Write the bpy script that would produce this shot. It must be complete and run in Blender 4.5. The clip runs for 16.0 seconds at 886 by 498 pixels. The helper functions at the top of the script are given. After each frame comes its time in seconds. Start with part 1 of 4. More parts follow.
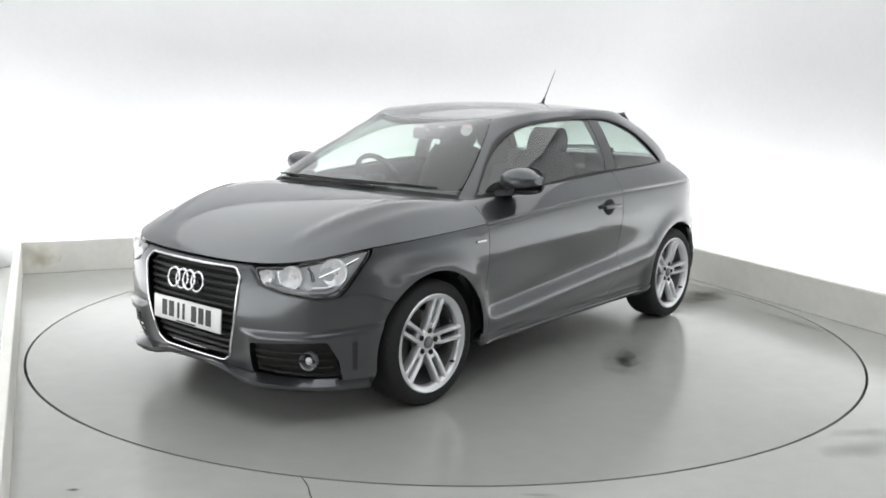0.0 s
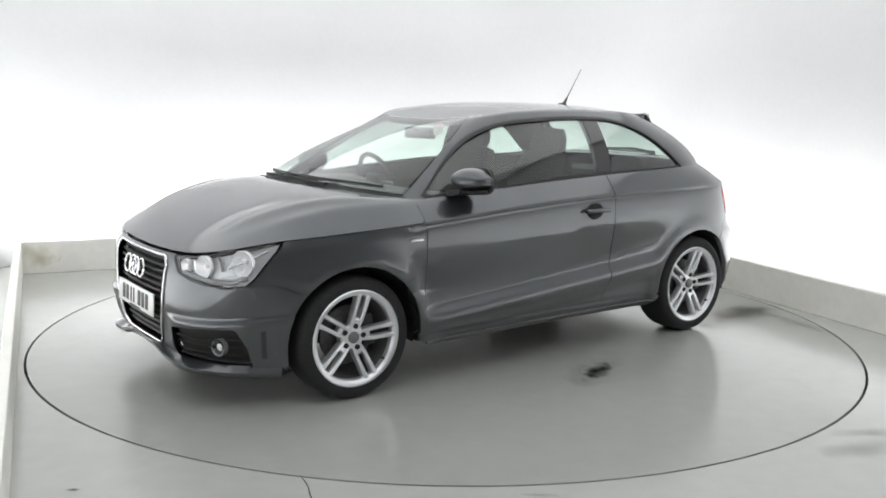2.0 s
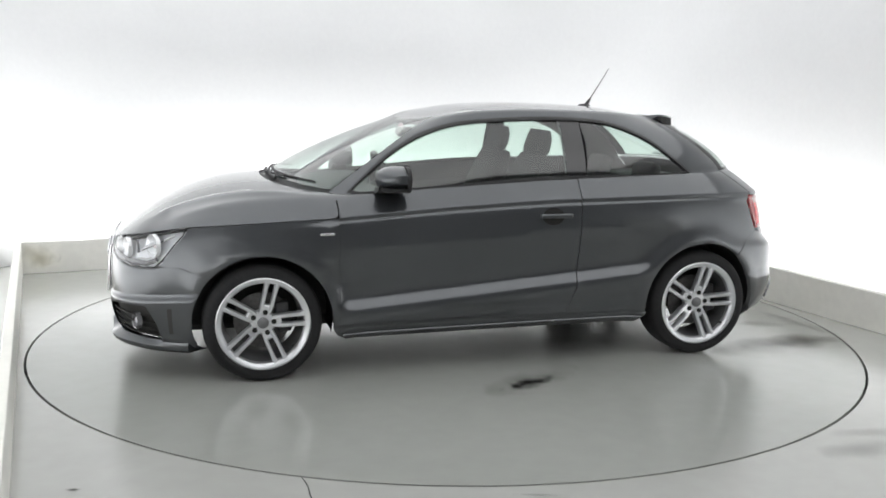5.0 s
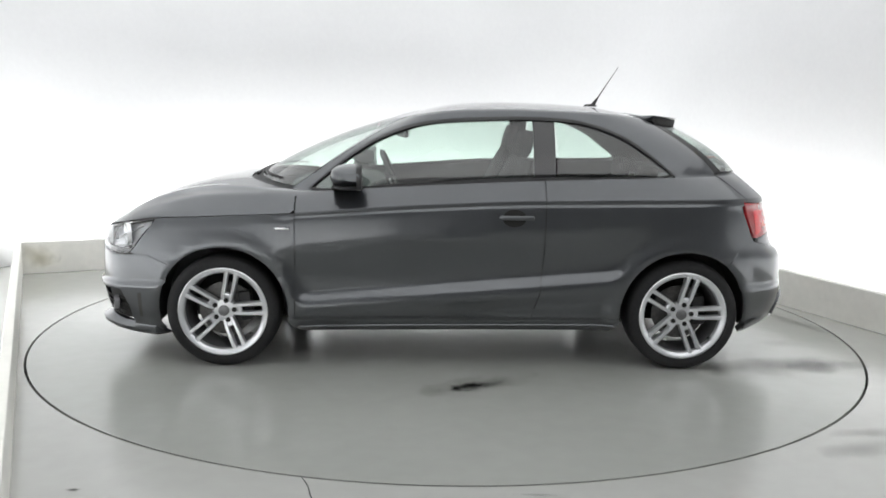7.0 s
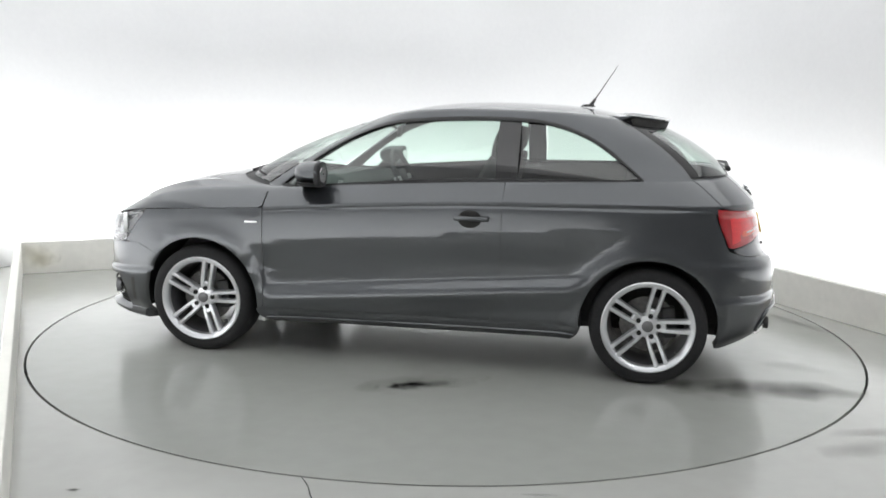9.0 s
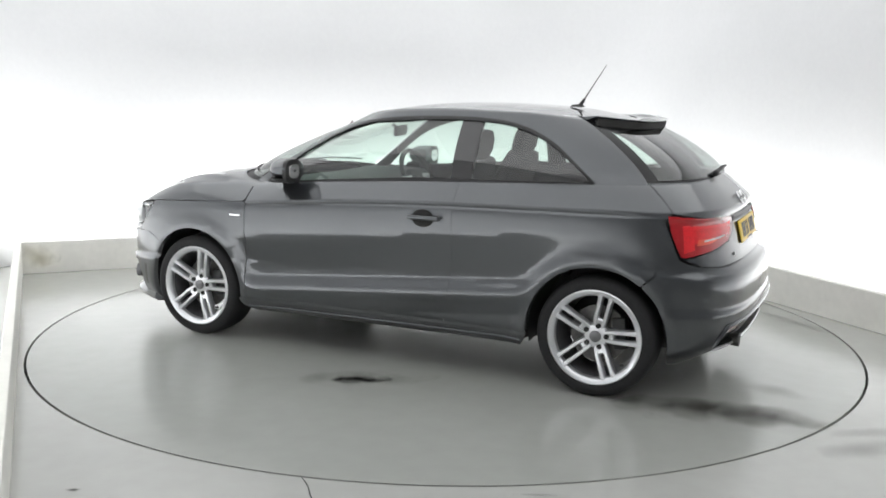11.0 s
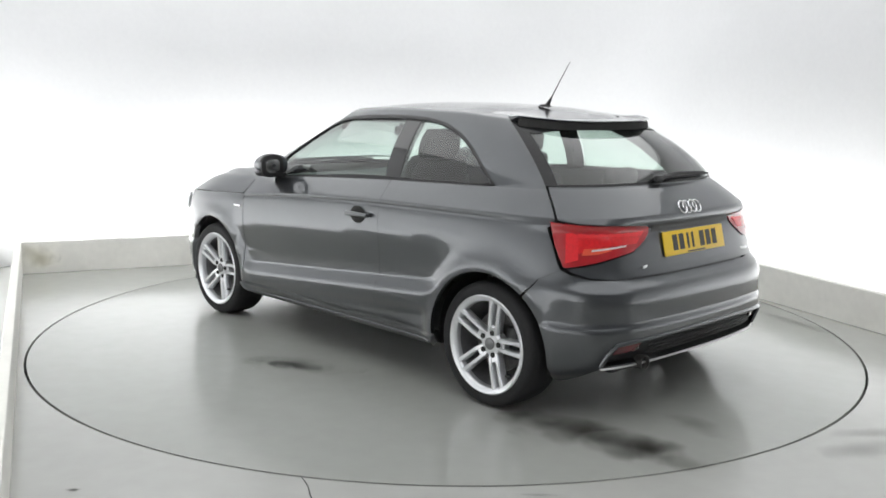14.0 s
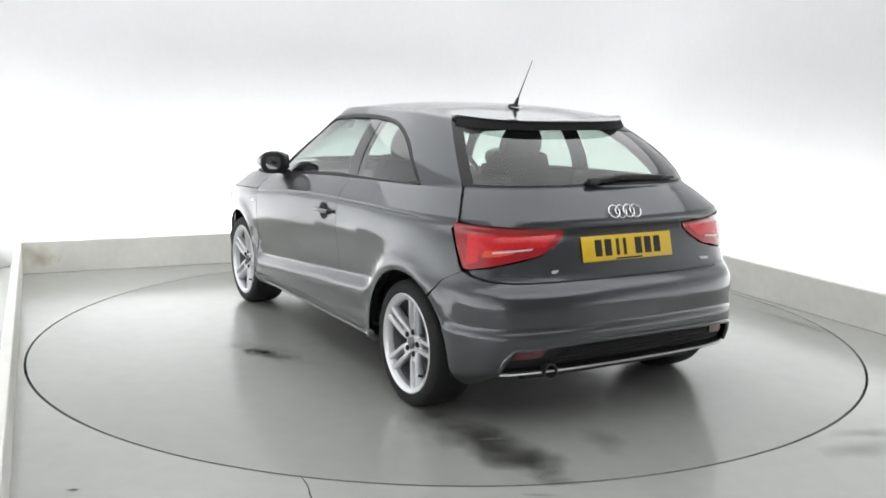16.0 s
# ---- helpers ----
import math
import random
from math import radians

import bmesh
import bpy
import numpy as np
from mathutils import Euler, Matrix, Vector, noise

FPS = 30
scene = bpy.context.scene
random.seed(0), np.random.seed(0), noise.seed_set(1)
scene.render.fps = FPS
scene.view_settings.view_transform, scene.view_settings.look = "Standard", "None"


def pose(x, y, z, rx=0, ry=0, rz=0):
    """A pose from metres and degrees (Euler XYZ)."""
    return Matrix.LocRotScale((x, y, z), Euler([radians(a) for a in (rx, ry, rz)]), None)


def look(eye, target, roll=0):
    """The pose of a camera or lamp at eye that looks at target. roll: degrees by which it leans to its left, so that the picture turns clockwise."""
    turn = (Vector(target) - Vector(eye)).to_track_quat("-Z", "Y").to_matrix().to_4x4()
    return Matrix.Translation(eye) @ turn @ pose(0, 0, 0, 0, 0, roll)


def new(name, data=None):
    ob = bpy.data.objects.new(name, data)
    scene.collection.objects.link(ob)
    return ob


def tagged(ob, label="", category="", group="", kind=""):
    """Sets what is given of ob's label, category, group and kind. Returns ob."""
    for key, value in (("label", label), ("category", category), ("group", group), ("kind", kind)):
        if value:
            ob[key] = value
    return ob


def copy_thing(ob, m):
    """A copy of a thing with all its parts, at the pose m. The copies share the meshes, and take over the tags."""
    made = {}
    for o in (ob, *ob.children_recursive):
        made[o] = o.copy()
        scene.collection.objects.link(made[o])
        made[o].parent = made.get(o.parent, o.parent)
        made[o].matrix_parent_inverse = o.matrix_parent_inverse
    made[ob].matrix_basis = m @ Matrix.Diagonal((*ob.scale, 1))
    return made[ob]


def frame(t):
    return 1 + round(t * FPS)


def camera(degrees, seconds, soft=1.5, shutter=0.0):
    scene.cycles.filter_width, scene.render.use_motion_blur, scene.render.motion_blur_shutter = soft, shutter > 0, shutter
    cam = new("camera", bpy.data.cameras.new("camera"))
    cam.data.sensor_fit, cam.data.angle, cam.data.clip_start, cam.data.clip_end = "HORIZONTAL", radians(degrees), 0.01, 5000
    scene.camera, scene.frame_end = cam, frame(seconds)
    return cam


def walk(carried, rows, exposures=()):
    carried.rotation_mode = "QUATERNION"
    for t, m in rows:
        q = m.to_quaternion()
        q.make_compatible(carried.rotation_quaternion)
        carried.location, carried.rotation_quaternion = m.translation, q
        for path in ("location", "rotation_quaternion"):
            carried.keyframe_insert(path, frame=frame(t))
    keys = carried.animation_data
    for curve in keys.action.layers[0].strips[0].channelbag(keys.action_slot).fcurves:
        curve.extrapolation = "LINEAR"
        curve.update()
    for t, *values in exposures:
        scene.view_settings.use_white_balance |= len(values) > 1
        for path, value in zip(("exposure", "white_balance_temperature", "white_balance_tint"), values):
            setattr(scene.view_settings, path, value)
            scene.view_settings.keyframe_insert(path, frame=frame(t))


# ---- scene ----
# ---- camera: stands still before the turntable ----
EYE, AIM = (0.0, -5.7607, 1.4597), (-0.02726, 0.15718, 0.47061)
EXPOSURE = 0.0
cam = camera(51.29, 16.0, soft=1.7)
walk(cam, [(0, look(EYE, AIM, 0.962)), (16, look(EYE, AIM, 0.962))], [(0, EXPOSURE), (16, EXPOSURE)])

# ---- plan of the booth: a room turned 24 degrees, turntable at the origin ----
TURN = 24.0
ROOM = pose(0, 0, 0, 0, 0, TURN)
LEFT, RIGHT, BACK, FRONT, HIGH = -2.50, 2.53, 2.64, -6.6, 3.0
PLINTH, SET = 0.255, 0.60
RADIUS = 2.462
FIRST, RATE = 230.31, -6.8891  # heading of the car at the start, degrees a second


# ---- light ----
world = bpy.data.worlds.new("world")
scene.world = world
world.use_nodes = True
world.node_tree.nodes["Background"].inputs[0].default_value = (1, 1, 1, 1)
world.node_tree.nodes["Background"].inputs[1].default_value = 0.05


def area(name, x, y, z, sx, sy, power, rx=0, ry=0, rz=0):
    d = bpy.data.lights.new(name, "AREA")
    d.shape, d.size, d.size_y, d.energy = "RECTANGLE", sx, sy, power
    d.color = (0.985, 0.99, 1.0)
    ob = new(name, d)
    ob.matrix_world = ROOM @ pose(x, y, z, rx, ry, rz)
    return ob


# soft box under the ceiling, added front fill, and the strips in the trough behind the low plinth
area("ceiling_softbox", 0, 0.15, HIGH - 0.05, 6.0, 6.0, 82)
# unseen fill without a known source, added to brighten front floor and wheels
area("added_fill_front", 0, -4.3, HIGH - 0.05, 4.4, 3.0, 40)
area("trough_strip_back", 0, BACK + 0.18, 0.06, 4.6, 0.16, 44, 145)
area("trough_strip_left", LEFT - 0.18, -1.9, 0.06, 0.16, 9.2, 76, 0, 145)
area("trough_strip_right", RIGHT + 0.18, -1.9, 0.06, 0.16, 9.2, 60, 0, -145)


# ---- materials ----
def material(name, color, rough=0.5, metal=0.0, coat=0.0, coat_rough=0.03, grain=0.0, scale=40.0, stain=0.0, stain_scale=2.0, bump=0.0, bump_scale=200.0, emit=0.0, rough_vary=0.0):
    m = bpy.data.materials.new(name)
    m.use_nodes = True
    nt = m.node_tree
    b = nt.nodes["Principled BSDF"]
    b.inputs["Roughness"].default_value = rough
    b.inputs["Metallic"].default_value = metal
    b.inputs["Coat Weight"].default_value = coat
    b.inputs["Coat Roughness"].default_value = coat_rough
    b.inputs["Base Color"].default_value = (*color, 1)
    if emit:
        b.inputs["Emission Color"].default_value = (*color, 1)
        b.inputs["Emission Strength"].default_value = emit
    tc = nt.nodes.new("ShaderNodeTexCoord")
    if grain or stain:
        last = None
        for amount, sc, det in ((grain, scale, 4.0), (stain, stain_scale, 6.0)):
            if not amount:
                continue
            n = nt.nodes.new("ShaderNodeTexNoise")
            n.inputs["Scale"].default_value, n.inputs["Detail"].default_value = sc, det
            nt.links.new(tc.outputs["Object"], n.inputs["Vector"])
            r = nt.nodes.new("ShaderNodeMapRange")
            r.inputs["From Min"].default_value, r.inputs["From Max"].default_value = 0.15, 0.85
            r.inputs["To Min"].default_value, r.inputs["To Max"].default_value = 1 - 1.6 * amount, 1 + 1.6 * amount
            nt.links.new(n.outputs["Fac"], r.inputs["Value"])
            if rough_vary and amount == stain:
                rr = nt.nodes.new("ShaderNodeMapRange")
                rr.inputs["From Min"].default_value, rr.inputs["From Max"].default_value = 0.15, 0.85
                rr.inputs["To Min"].default_value, rr.inputs["To Max"].default_value = rough - rough_vary, rough + rough_vary
                nt.links.new(n.outputs["Fac"], rr.inputs["Value"])
                nt.links.new(rr.outputs["Result"], b.inputs["Roughness"])
            mix = nt.nodes.new("ShaderNodeVectorMath")
            mix.operation = "SCALE"
            if last:
                nt.links.new(last, mix.inputs[0])
            else:
                mix.inputs[0].default_value = color
            nt.links.new(r.outputs["Result"], mix.inputs["Scale"])
            last = mix.outputs[0]
        nt.links.new(last, b.inputs["Base Color"])
    if bump:
        n = nt.nodes.new("ShaderNodeTexNoise")
        n.inputs["Scale"].default_value, n.inputs["Detail"].default_value = bump_scale, 3.0
        nt.links.new(tc.outputs["Object"], n.inputs["Vector"])
        bp = nt.nodes.new("ShaderNodeBump")
        bp.inputs["Strength"].default_value, bp.inputs["Distance"].default_value = bump, 0.002
        nt.links.new(n.outputs["Fac"], bp.inputs["Height"])
        nt.links.new(bp.outputs["Normal"], b.inputs["Normal"])
    return m


def glass_material(name, tint, rough=0.0, gloss=0.08):
    """A thin pane: clear with a tint, and glossier at a flat angle."""
    m = bpy.data.materials.new(name)
    m.use_nodes = True
    nt = m.node_tree
    nt.nodes.remove(nt.nodes["Principled BSDF"])
    out = nt.nodes["Material Output"]
    tr = nt.nodes.new("ShaderNodeBsdfTransparent")
    tr.inputs["Color"].default_value = (*tint, 1)
    gl = nt.nodes.new("ShaderNodeBsdfGlossy")
    gl.inputs["Roughness"].default_value = rough
    lw = nt.nodes.new("ShaderNodeLayerWeight")
    lw.inputs["Blend"].default_value = 0.5
    pw = nt.nodes.new("ShaderNodeMath")
    pw.operation, pw.inputs[1].default_value = "POWER", 3.2
    nt.links.new(lw.outputs["Facing"], pw.inputs[0])
    fr = nt.nodes.new("ShaderNodeMath")
    fr.operation, fr.inputs[1].default_value, fr.inputs[2].default_value = "MULTIPLY_ADD", 1 - gloss, gloss
    nt.links.new(pw.outputs[0], fr.inputs[0])
    mx = nt.nodes.new("ShaderNodeMixShader")
    nt.links.new(fr.outputs[0], mx.inputs[0])
    nt.links.new(tr.outputs[0], mx.inputs[1])
    nt.links.new(gl.outputs[0], mx.inputs[2])
    nt.links.new(mx.outputs[0], out.inputs["Surface"])
    return m


PAINT = material("grey_metallic_paint", (0.074, 0.080, 0.087), 0.30, 0.80, 1.0, 0.03, grain=0.08, scale=900.0, stain=0.04, stain_scale=3.0)
PAINT.node_tree.nodes["Principled BSDF"].inputs["Coat IOR"].default_value = 1.65
PLASTIC = material("black_plastic", (0.018, 0.018, 0.019), 0.5, bump=0.2, bump_scale=600.0, grain=0.15, scale=60.0)
GLOSS_BLACK = material("gloss_black", (0.012, 0.012, 0.013), 0.08, coat=1.0)
GLASS_EDGE = material("black_glass_print", (0.010, 0.010, 0.011), 0.22, grain=0.1)
TRIM = material("rubber_trim", (0.02, 0.02, 0.021), 0.45, grain=0.1)
TYRE = material("tyre_rubber", (0.012, 0.012, 0.013), 0.8, grain=0.25, scale=80.0, bump=0.25, bump_scale=300.0)
ALLOY = material("silver_alloy", (0.74, 0.75, 0.77), 0.30, 0.75, 0.5, grain=0.04, scale=300.0)
DARK_ALLOY = material("dull_alloy", (0.20, 0.20, 0.205), 0.45, 0.7, grain=0.1, scale=60.0)
CHROME = material("chrome", (0.86, 0.86, 0.87), 0.10, 1.0)
SATIN = material("satin_aluminium", (0.55, 0.55, 0.56), 0.3, 1.0)
STEEL = material("brake_steel", (0.12, 0.118, 0.115), 0.45, 0.8, grain=0.2, scale=50.0)
LAMP_SILVER = material("lamp_reflector", (0.92, 0.93, 0.94), 0.25, 0.5)
LAMP_GREY = material("lamp_bowl_silver", (0.70, 0.71, 0.73), 0.35, 0.35)
LAMP_DARK = material("lamp_lower_grey", (0.22, 0.22, 0.23), 0.25, 0.3)
CABIN = material("cabin_plastic", (0.042, 0.044, 0.045), 0.5, grain=0.15, scale=30.0, bump=0.3, bump_scale=500.0)
CLOTH = material("seat_cloth", (0.024, 0.025, 0.026), 0.85, grain=0.25, scale=250.0, bump=0.4, bump_scale=900.0)
LINER = material("grey_headlining", (0.10, 0.10, 0.10), 0.9, grain=0.06, scale=300.0)
GLASS = glass_material("car_glass", (0.76, 0.86, 0.81), 0.0, 0.13)
LENS = glass_material("clear_lens", (0.97, 0.975, 0.98), 0.0, 0.05)
RED = material("red_lens", (0.70, 0.014, 0.020), 0.15, coat=1.0, grain=0.12, scale=60.0)
RED_DARK = material("dark_red_reflector", (0.40, 0.008, 0.014), 0.2, coat=1.0, grain=0.1, scale=60.0)
RED_DEEP = material("red_light_band", (0.78, 0.020, 0.028), 0.2, coat=1.0, grain=0.1, scale=90.0)
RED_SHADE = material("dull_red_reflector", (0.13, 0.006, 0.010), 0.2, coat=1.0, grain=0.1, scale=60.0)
AMBER = material("amber_lens", (0.80, 0.10, 0.05), 0.15, coat=1.0, grain=0.1, scale=60.0)
LENS_WHITE = material("white_lens", (0.75, 0.68, 0.68), 0.15, coat=1.0, grain=0.06, scale=80.0)
PLATE_WHITE = material("white_plate", (0.80, 0.80, 0.79), 0.35, grain=0.03, scale=60.0)
PLATE_YELLOW = material("yellow_plate", (0.78, 0.52, 0.03), 0.35, grain=0.03, scale=60.0)
INK = material("black_ink", (0.02, 0.02, 0.02), 0.4)
WALL = material("white_wall_fabric", (0.80, 0.805, 0.81), 0.9, grain=0.012, scale=25.0, stain=0.025, stain_scale=0.9)
# grey of the unseen front wall, set by how dark the doors should reflect
GREY_WALL = material("unseen_wall_grey", (0.24, 0.24, 0.245), 0.9, grain=0.03, scale=20.0, stain=0.05, stain_scale=1.5)
PLINTH_PAINT = material("white_plinth_paint", (0.84, 0.83, 0.78), 0.6, grain=0.02, scale=20.0, stain=0.06, stain_scale=2.5)
DARK = material("dark_gap", (0.015, 0.015, 0.014), 0.8, grain=0.2)


def stain_material(name, color, strength, sx, sy, noise_scale=9.0, rough=0.15):
    """A wet or oily film of half axes sx and sy that breaks up towards its edge."""
    m = bpy.data.materials.new(name)
    m.use_nodes = True
    nt = m.node_tree
    b = nt.nodes["Principled BSDF"]
    b.inputs["Base Color"].default_value, b.inputs["Roughness"].default_value = (*color, 1), rough
    tc = nt.nodes.new("ShaderNodeTexCoord")
    sc = nt.nodes.new("ShaderNodeVectorMath")
    sc.operation, sc.inputs[1].default_value = "MULTIPLY", (1 / sx, 1 / sy, 0)
    nt.links.new(tc.outputs["Object"], sc.inputs[0])
    ln = nt.nodes.new("ShaderNodeVectorMath")
    ln.operation = "LENGTH"
    nt.links.new(sc.outputs[0], ln.inputs[0])
    n = nt.nodes.new("ShaderNodeTexNoise")
    n.inputs["Scale"].default_value, n.inputs["Detail"].default_value = noise_scale, 6.0
    nt.links.new(tc.outputs["Object"], n.inputs["Vector"])
    sub = nt.nodes.new("ShaderNodeMath")
    sub.operation, sub.inputs[0].default_value = "SUBTRACT", -0.28
    nt.links.new(ln.outputs["Value"], sub.inputs[1])
    mul = nt.nodes.new("ShaderNodeMath")
    mul.operation, mul.inputs[1].default_value = "MULTIPLY_ADD", 2.0
    nt.links.new(n.outputs["Fac"], mul.inputs[0])
    nt.links.new(sub.outputs[0], mul.inputs[2])
    mr = nt.nodes.new("ShaderNodeMapRange")
    mr.inputs["From Min"].default_value, mr.inputs["From Max"].default_value = -0.1, 0.7
    mr.inputs["To Min"].default_value, mr.inputs["To Max"].default_value = 0.0, strength
    nt.links.new(mul.outputs[0], mr.inputs["Value"])
    tr = nt.nodes.new("ShaderNodeBsdfTransparent")
    mx = nt.nodes.new("ShaderNodeMixShader")
    nt.links.new(mr.outputs["Result"], mx.inputs[0])
    nt.links.new(tr.outputs[0], mx.inputs[1])
    nt.links.new(b.outputs[0], mx.inputs[2])
    nt.links.new(mx.outputs[0], nt.nodes["Material Output"].inputs["Surface"])
    return m


WET, OILY, SCUFF, RUST = ((0.030, 0.030, 0.028), 1.0, 15.0), ((0.082, 0.080, 0.070), 0.80, 4.0), ((0.17, 0.17, 0.16), 0.30, 6.0), ((0.62, 0.56, 0.30), 0.35, 9.0)


def floor_material(name, color):
    """Worn glossy painted concrete."""
    m = material(name, color, 0.20, grain=0.025, scale=9.0, stain=0.035, stain_scale=0.8, rough_vary=0.03, bump=0.05, bump_scale=50.0)
    m.node_tree.nodes["Principled BSDF"].inputs["Specular IOR Level"].default_value = 0.95
    return m


FLOOR = floor_material("grey_floor_paint", (0.445, 0.450, 0.425))
TABLE = floor_material("turntable_paint", (0.368, 0.376, 0.355))


# ---- mesh helpers ----
def mesh_ob(name, verts, faces, mat, parent=None, smooth=False, label="", normals=None):
    me = bpy.data.meshes.new(name)
    me.from_pydata([tuple(v) for v in verts], [], faces)
    me.materials.append(mat)
    if smooth:
        me.polygons.foreach_set("use_smooth", [True] * len(me.polygons))
    me.update()
    if normals is not None:
        me.normals_split_custom_set_from_vertices([tuple(n) for n in normals])
    ob = new(name, me)
    if parent:
        ob.parent = parent
    return tagged(ob, label)


def part(name, bm, mat, parent, label="", smooth=True):
    """Links a bmesh as one mesh object under a thing or a part."""
    me = bpy.data.meshes.new(name)
    bmesh.ops.recalc_face_normals(bm, faces=bm.faces)
    bm.to_mesh(me)
    bm.free()
    me.materials.append(mat)
    if smooth:
        me.polygons.foreach_set("use_smooth", [True] * len(me.polygons))
        me.set_sharp_from_angle(angle=radians(38))
    ob = new(name, me)
    if parent:
        ob.parent = parent
    return tagged(ob, label)


def box(bm, m, sx, sy, sz, bevel=0.0, seg=2):
    """A box of that size round the pose m, added to bm."""
    made = bmesh.ops.create_cube(bm, size=1.0, matrix=m @ Matrix.Diagonal((sx, sy, sz, 1)))["verts"]
    if bevel:
        edges = list({e for v in made for e in v.link_edges})
        bmesh.ops.bevel(bm, geom=edges, offset=bevel, segments=seg, affect="EDGES", profile=0.5)
    return bm


def boxed(m, sx, sy, sz, bevel=0.0, seg=2):
    return box(bmesh.new(), m, sx, sy, sz, bevel, seg)


def cyl(bm, m, r1, r2, depth, seg=32):
    bmesh.ops.create_cone(bm, cap_ends=True, segments=seg, radius1=r1, radius2=r2, depth=depth, matrix=m)
    return bm


def spun(profile, seg, m):
    """A surface turned round the local y axis: profile of (radius, y)."""
    bm = bmesh.new()
    rings = []
    for k in range(seg):
        a = 2 * math.pi * k / seg
        rings.append([bm.verts.new(m @ Vector((r * math.cos(a), y, r * math.sin(a)))) for r, y in profile])
    for k in range(seg):
        p, q = rings[k], rings[(k + 1) % seg]
        for i in range(len(profile) - 1):
            bm.faces.new((p[i], p[i + 1], q[i + 1], q[i]))
    return bm


def tube(points, r, seg=8, closed=False, bm=None):
    """A round bar along points; r one radius or one for each point."""
    bm = bm or bmesh.new()
    pts = [Vector(p) for p in points]
    n = len(pts)
    rad = [r] * n if not hasattr(r, "__len__") else r
    rings = []
    for i in range(n):
        a, b = pts[(i - 1) % n if closed else max(i - 1, 0)], pts[(i + 1) % n if closed else min(i + 1, n - 1)]
        t = (b - a).normalized()
        ref = Vector((0, 0, 1)) if abs(t.z) < 0.9 else Vector((1, 0, 0))
        u = t.cross(ref).normalized()
        w = u.cross(t)
        rings.append([bm.verts.new(pts[i] + rad[i] * (math.cos(2 * math.pi * k / seg) * u + math.sin(2 * math.pi * k / seg) * w)) for k in range(seg)])
    for i in range(n if closed else n - 1):
        p, q = rings[i], rings[(i + 1) % n]
        for k in range(seg):
            bm.faces.new((p[k], p[(k + 1) % seg], q[(k + 1) % seg], q[k]))
    if not closed:
        bm.faces.new(rings[0])
        bm.faces.new(list(reversed(rings[-1])))
    return bm


def loft(sections, cap=True, closed=True):
    """A skin over a row of sections, lists of as many points each."""
    bm = bmesh.new()
    rows = [[bm.verts.new(p) for p in s] for s in sections]
    n = len(rows[0])
    for p, q in zip(rows, rows[1:]):
        for k in range(n if closed else n - 1):
            bm.faces.new((p[k], p[(k + 1) % n], q[(k + 1) % n], q[k]))
    if cap:
        bm.faces.new(rows[0])
        bm.faces.new(list(reversed(rows[-1])))
    return bm


# ---- booth ----
def rounded_plan(left, right, back, front, r, seg=14):
    """A U in plan with round back corners, from the front left to the front right."""
    pts = [(left, front)]
    for k in range(seg + 1):
        a = math.pi - math.pi / 2 * k / seg
        pts.append((left + r + r * math.cos(a), back - r + r * math.sin(a)))
    for k in range(seg + 1):
        a = math.pi / 2 - math.pi / 2 * k / seg
        pts.append((right - r + r * math.cos(a), back - r + r * math.sin(a)))
    pts.append((right, front))
    return pts


def wall_sheet(name, plan, z0, z1, thick, mat):
    """An upright wall along an open plan line, with thickness outwards."""
    verts, faces = [], []
    n = len(plan)
    for i, (x, y) in enumerate(plan):
        a, b = Vector(plan[max(i - 1, 0)]), Vector(plan[min(i + 1, n - 1)])
        t = (b - a).normalized()
        o = Vector((-t.y, t.x)) * thick
        verts += [(x, y, z0), (x, y, z1), (x + o.x, y + o.y, z1), (x + o.x, y + o.y, z0)]
    for i in range(n - 1):
        for k in range(4):
            faces.append((4 * i + k, 4 * i + (k + 1) % 4, 4 * i + 4 + (k + 1) % 4, 4 * i + 4 + k))
    faces += [(3, 2, 1, 0), tuple(4 * (n - 1) + k for k in range(4))]
    ob = mesh_ob(name, [ROOM @ Vector(v) for v in verts], faces, mat)
    return ob


def booth():
    back = wall_sheet("wall_curved_back", rounded_plan(LEFT - SET, RIGHT + SET, BACK + SET, FRONT, 1.1, 20), 0.0, HIGH, 0.1, WALL)
    back.data.polygons.foreach_set("use_smooth", [len(p.vertices) == 4 and abs(p.normal.z) < 0.1 for p in back.data.polygons])
    tagged(back, "seamless white studio wall with curved corners, lit from below", "wall", kind="structure")
    # unseen wall behind the camera, added to close the room and darken reflections
    fw = mesh_ob("unseen_wall_front", *box_data(LEFT - SET - 0.1, RIGHT + SET + 0.1, FRONT - 0.1, FRONT, 0, HIGH), GREY_WALL)
    tagged(fw, "unseen plain grey wall, added to darken the car's reflections", "wall", kind="structure")
    ce = mesh_ob("ceiling", *box_data(LEFT - SET - 0.1, RIGHT + SET + 0.1, FRONT - 0.1, BACK + SET + 0.1, HIGH, HIGH + 0.1), WALL)
    tagged(ce, "plain white studio ceiling", "ceiling", kind="structure")
    # low plinth along three sides, in butted lengths
    for name, x0, x1, y0, y1 in (("plinth_back", LEFT - 0.05, RIGHT + 0.05, BACK, BACK + 0.05), ("plinth_left", LEFT - 0.05, LEFT, FRONT + 0.01, BACK - 0.003),
                                 ("plinth_right", RIGHT, RIGHT + 0.05, FRONT + 0.01, BACK - 0.003)):
        bm = boxed(ROOM @ pose((x0 + x1) / 2, (y0 + y1) / 2, PLINTH / 2), x1 - x0, y1 - y0, PLINTH, 0.004, 1)
        tagged(part(name, bm, PLINTH_PAINT, None, smooth=False), "low white painted plinth hiding the strip lights", "plinth", kind="structure")


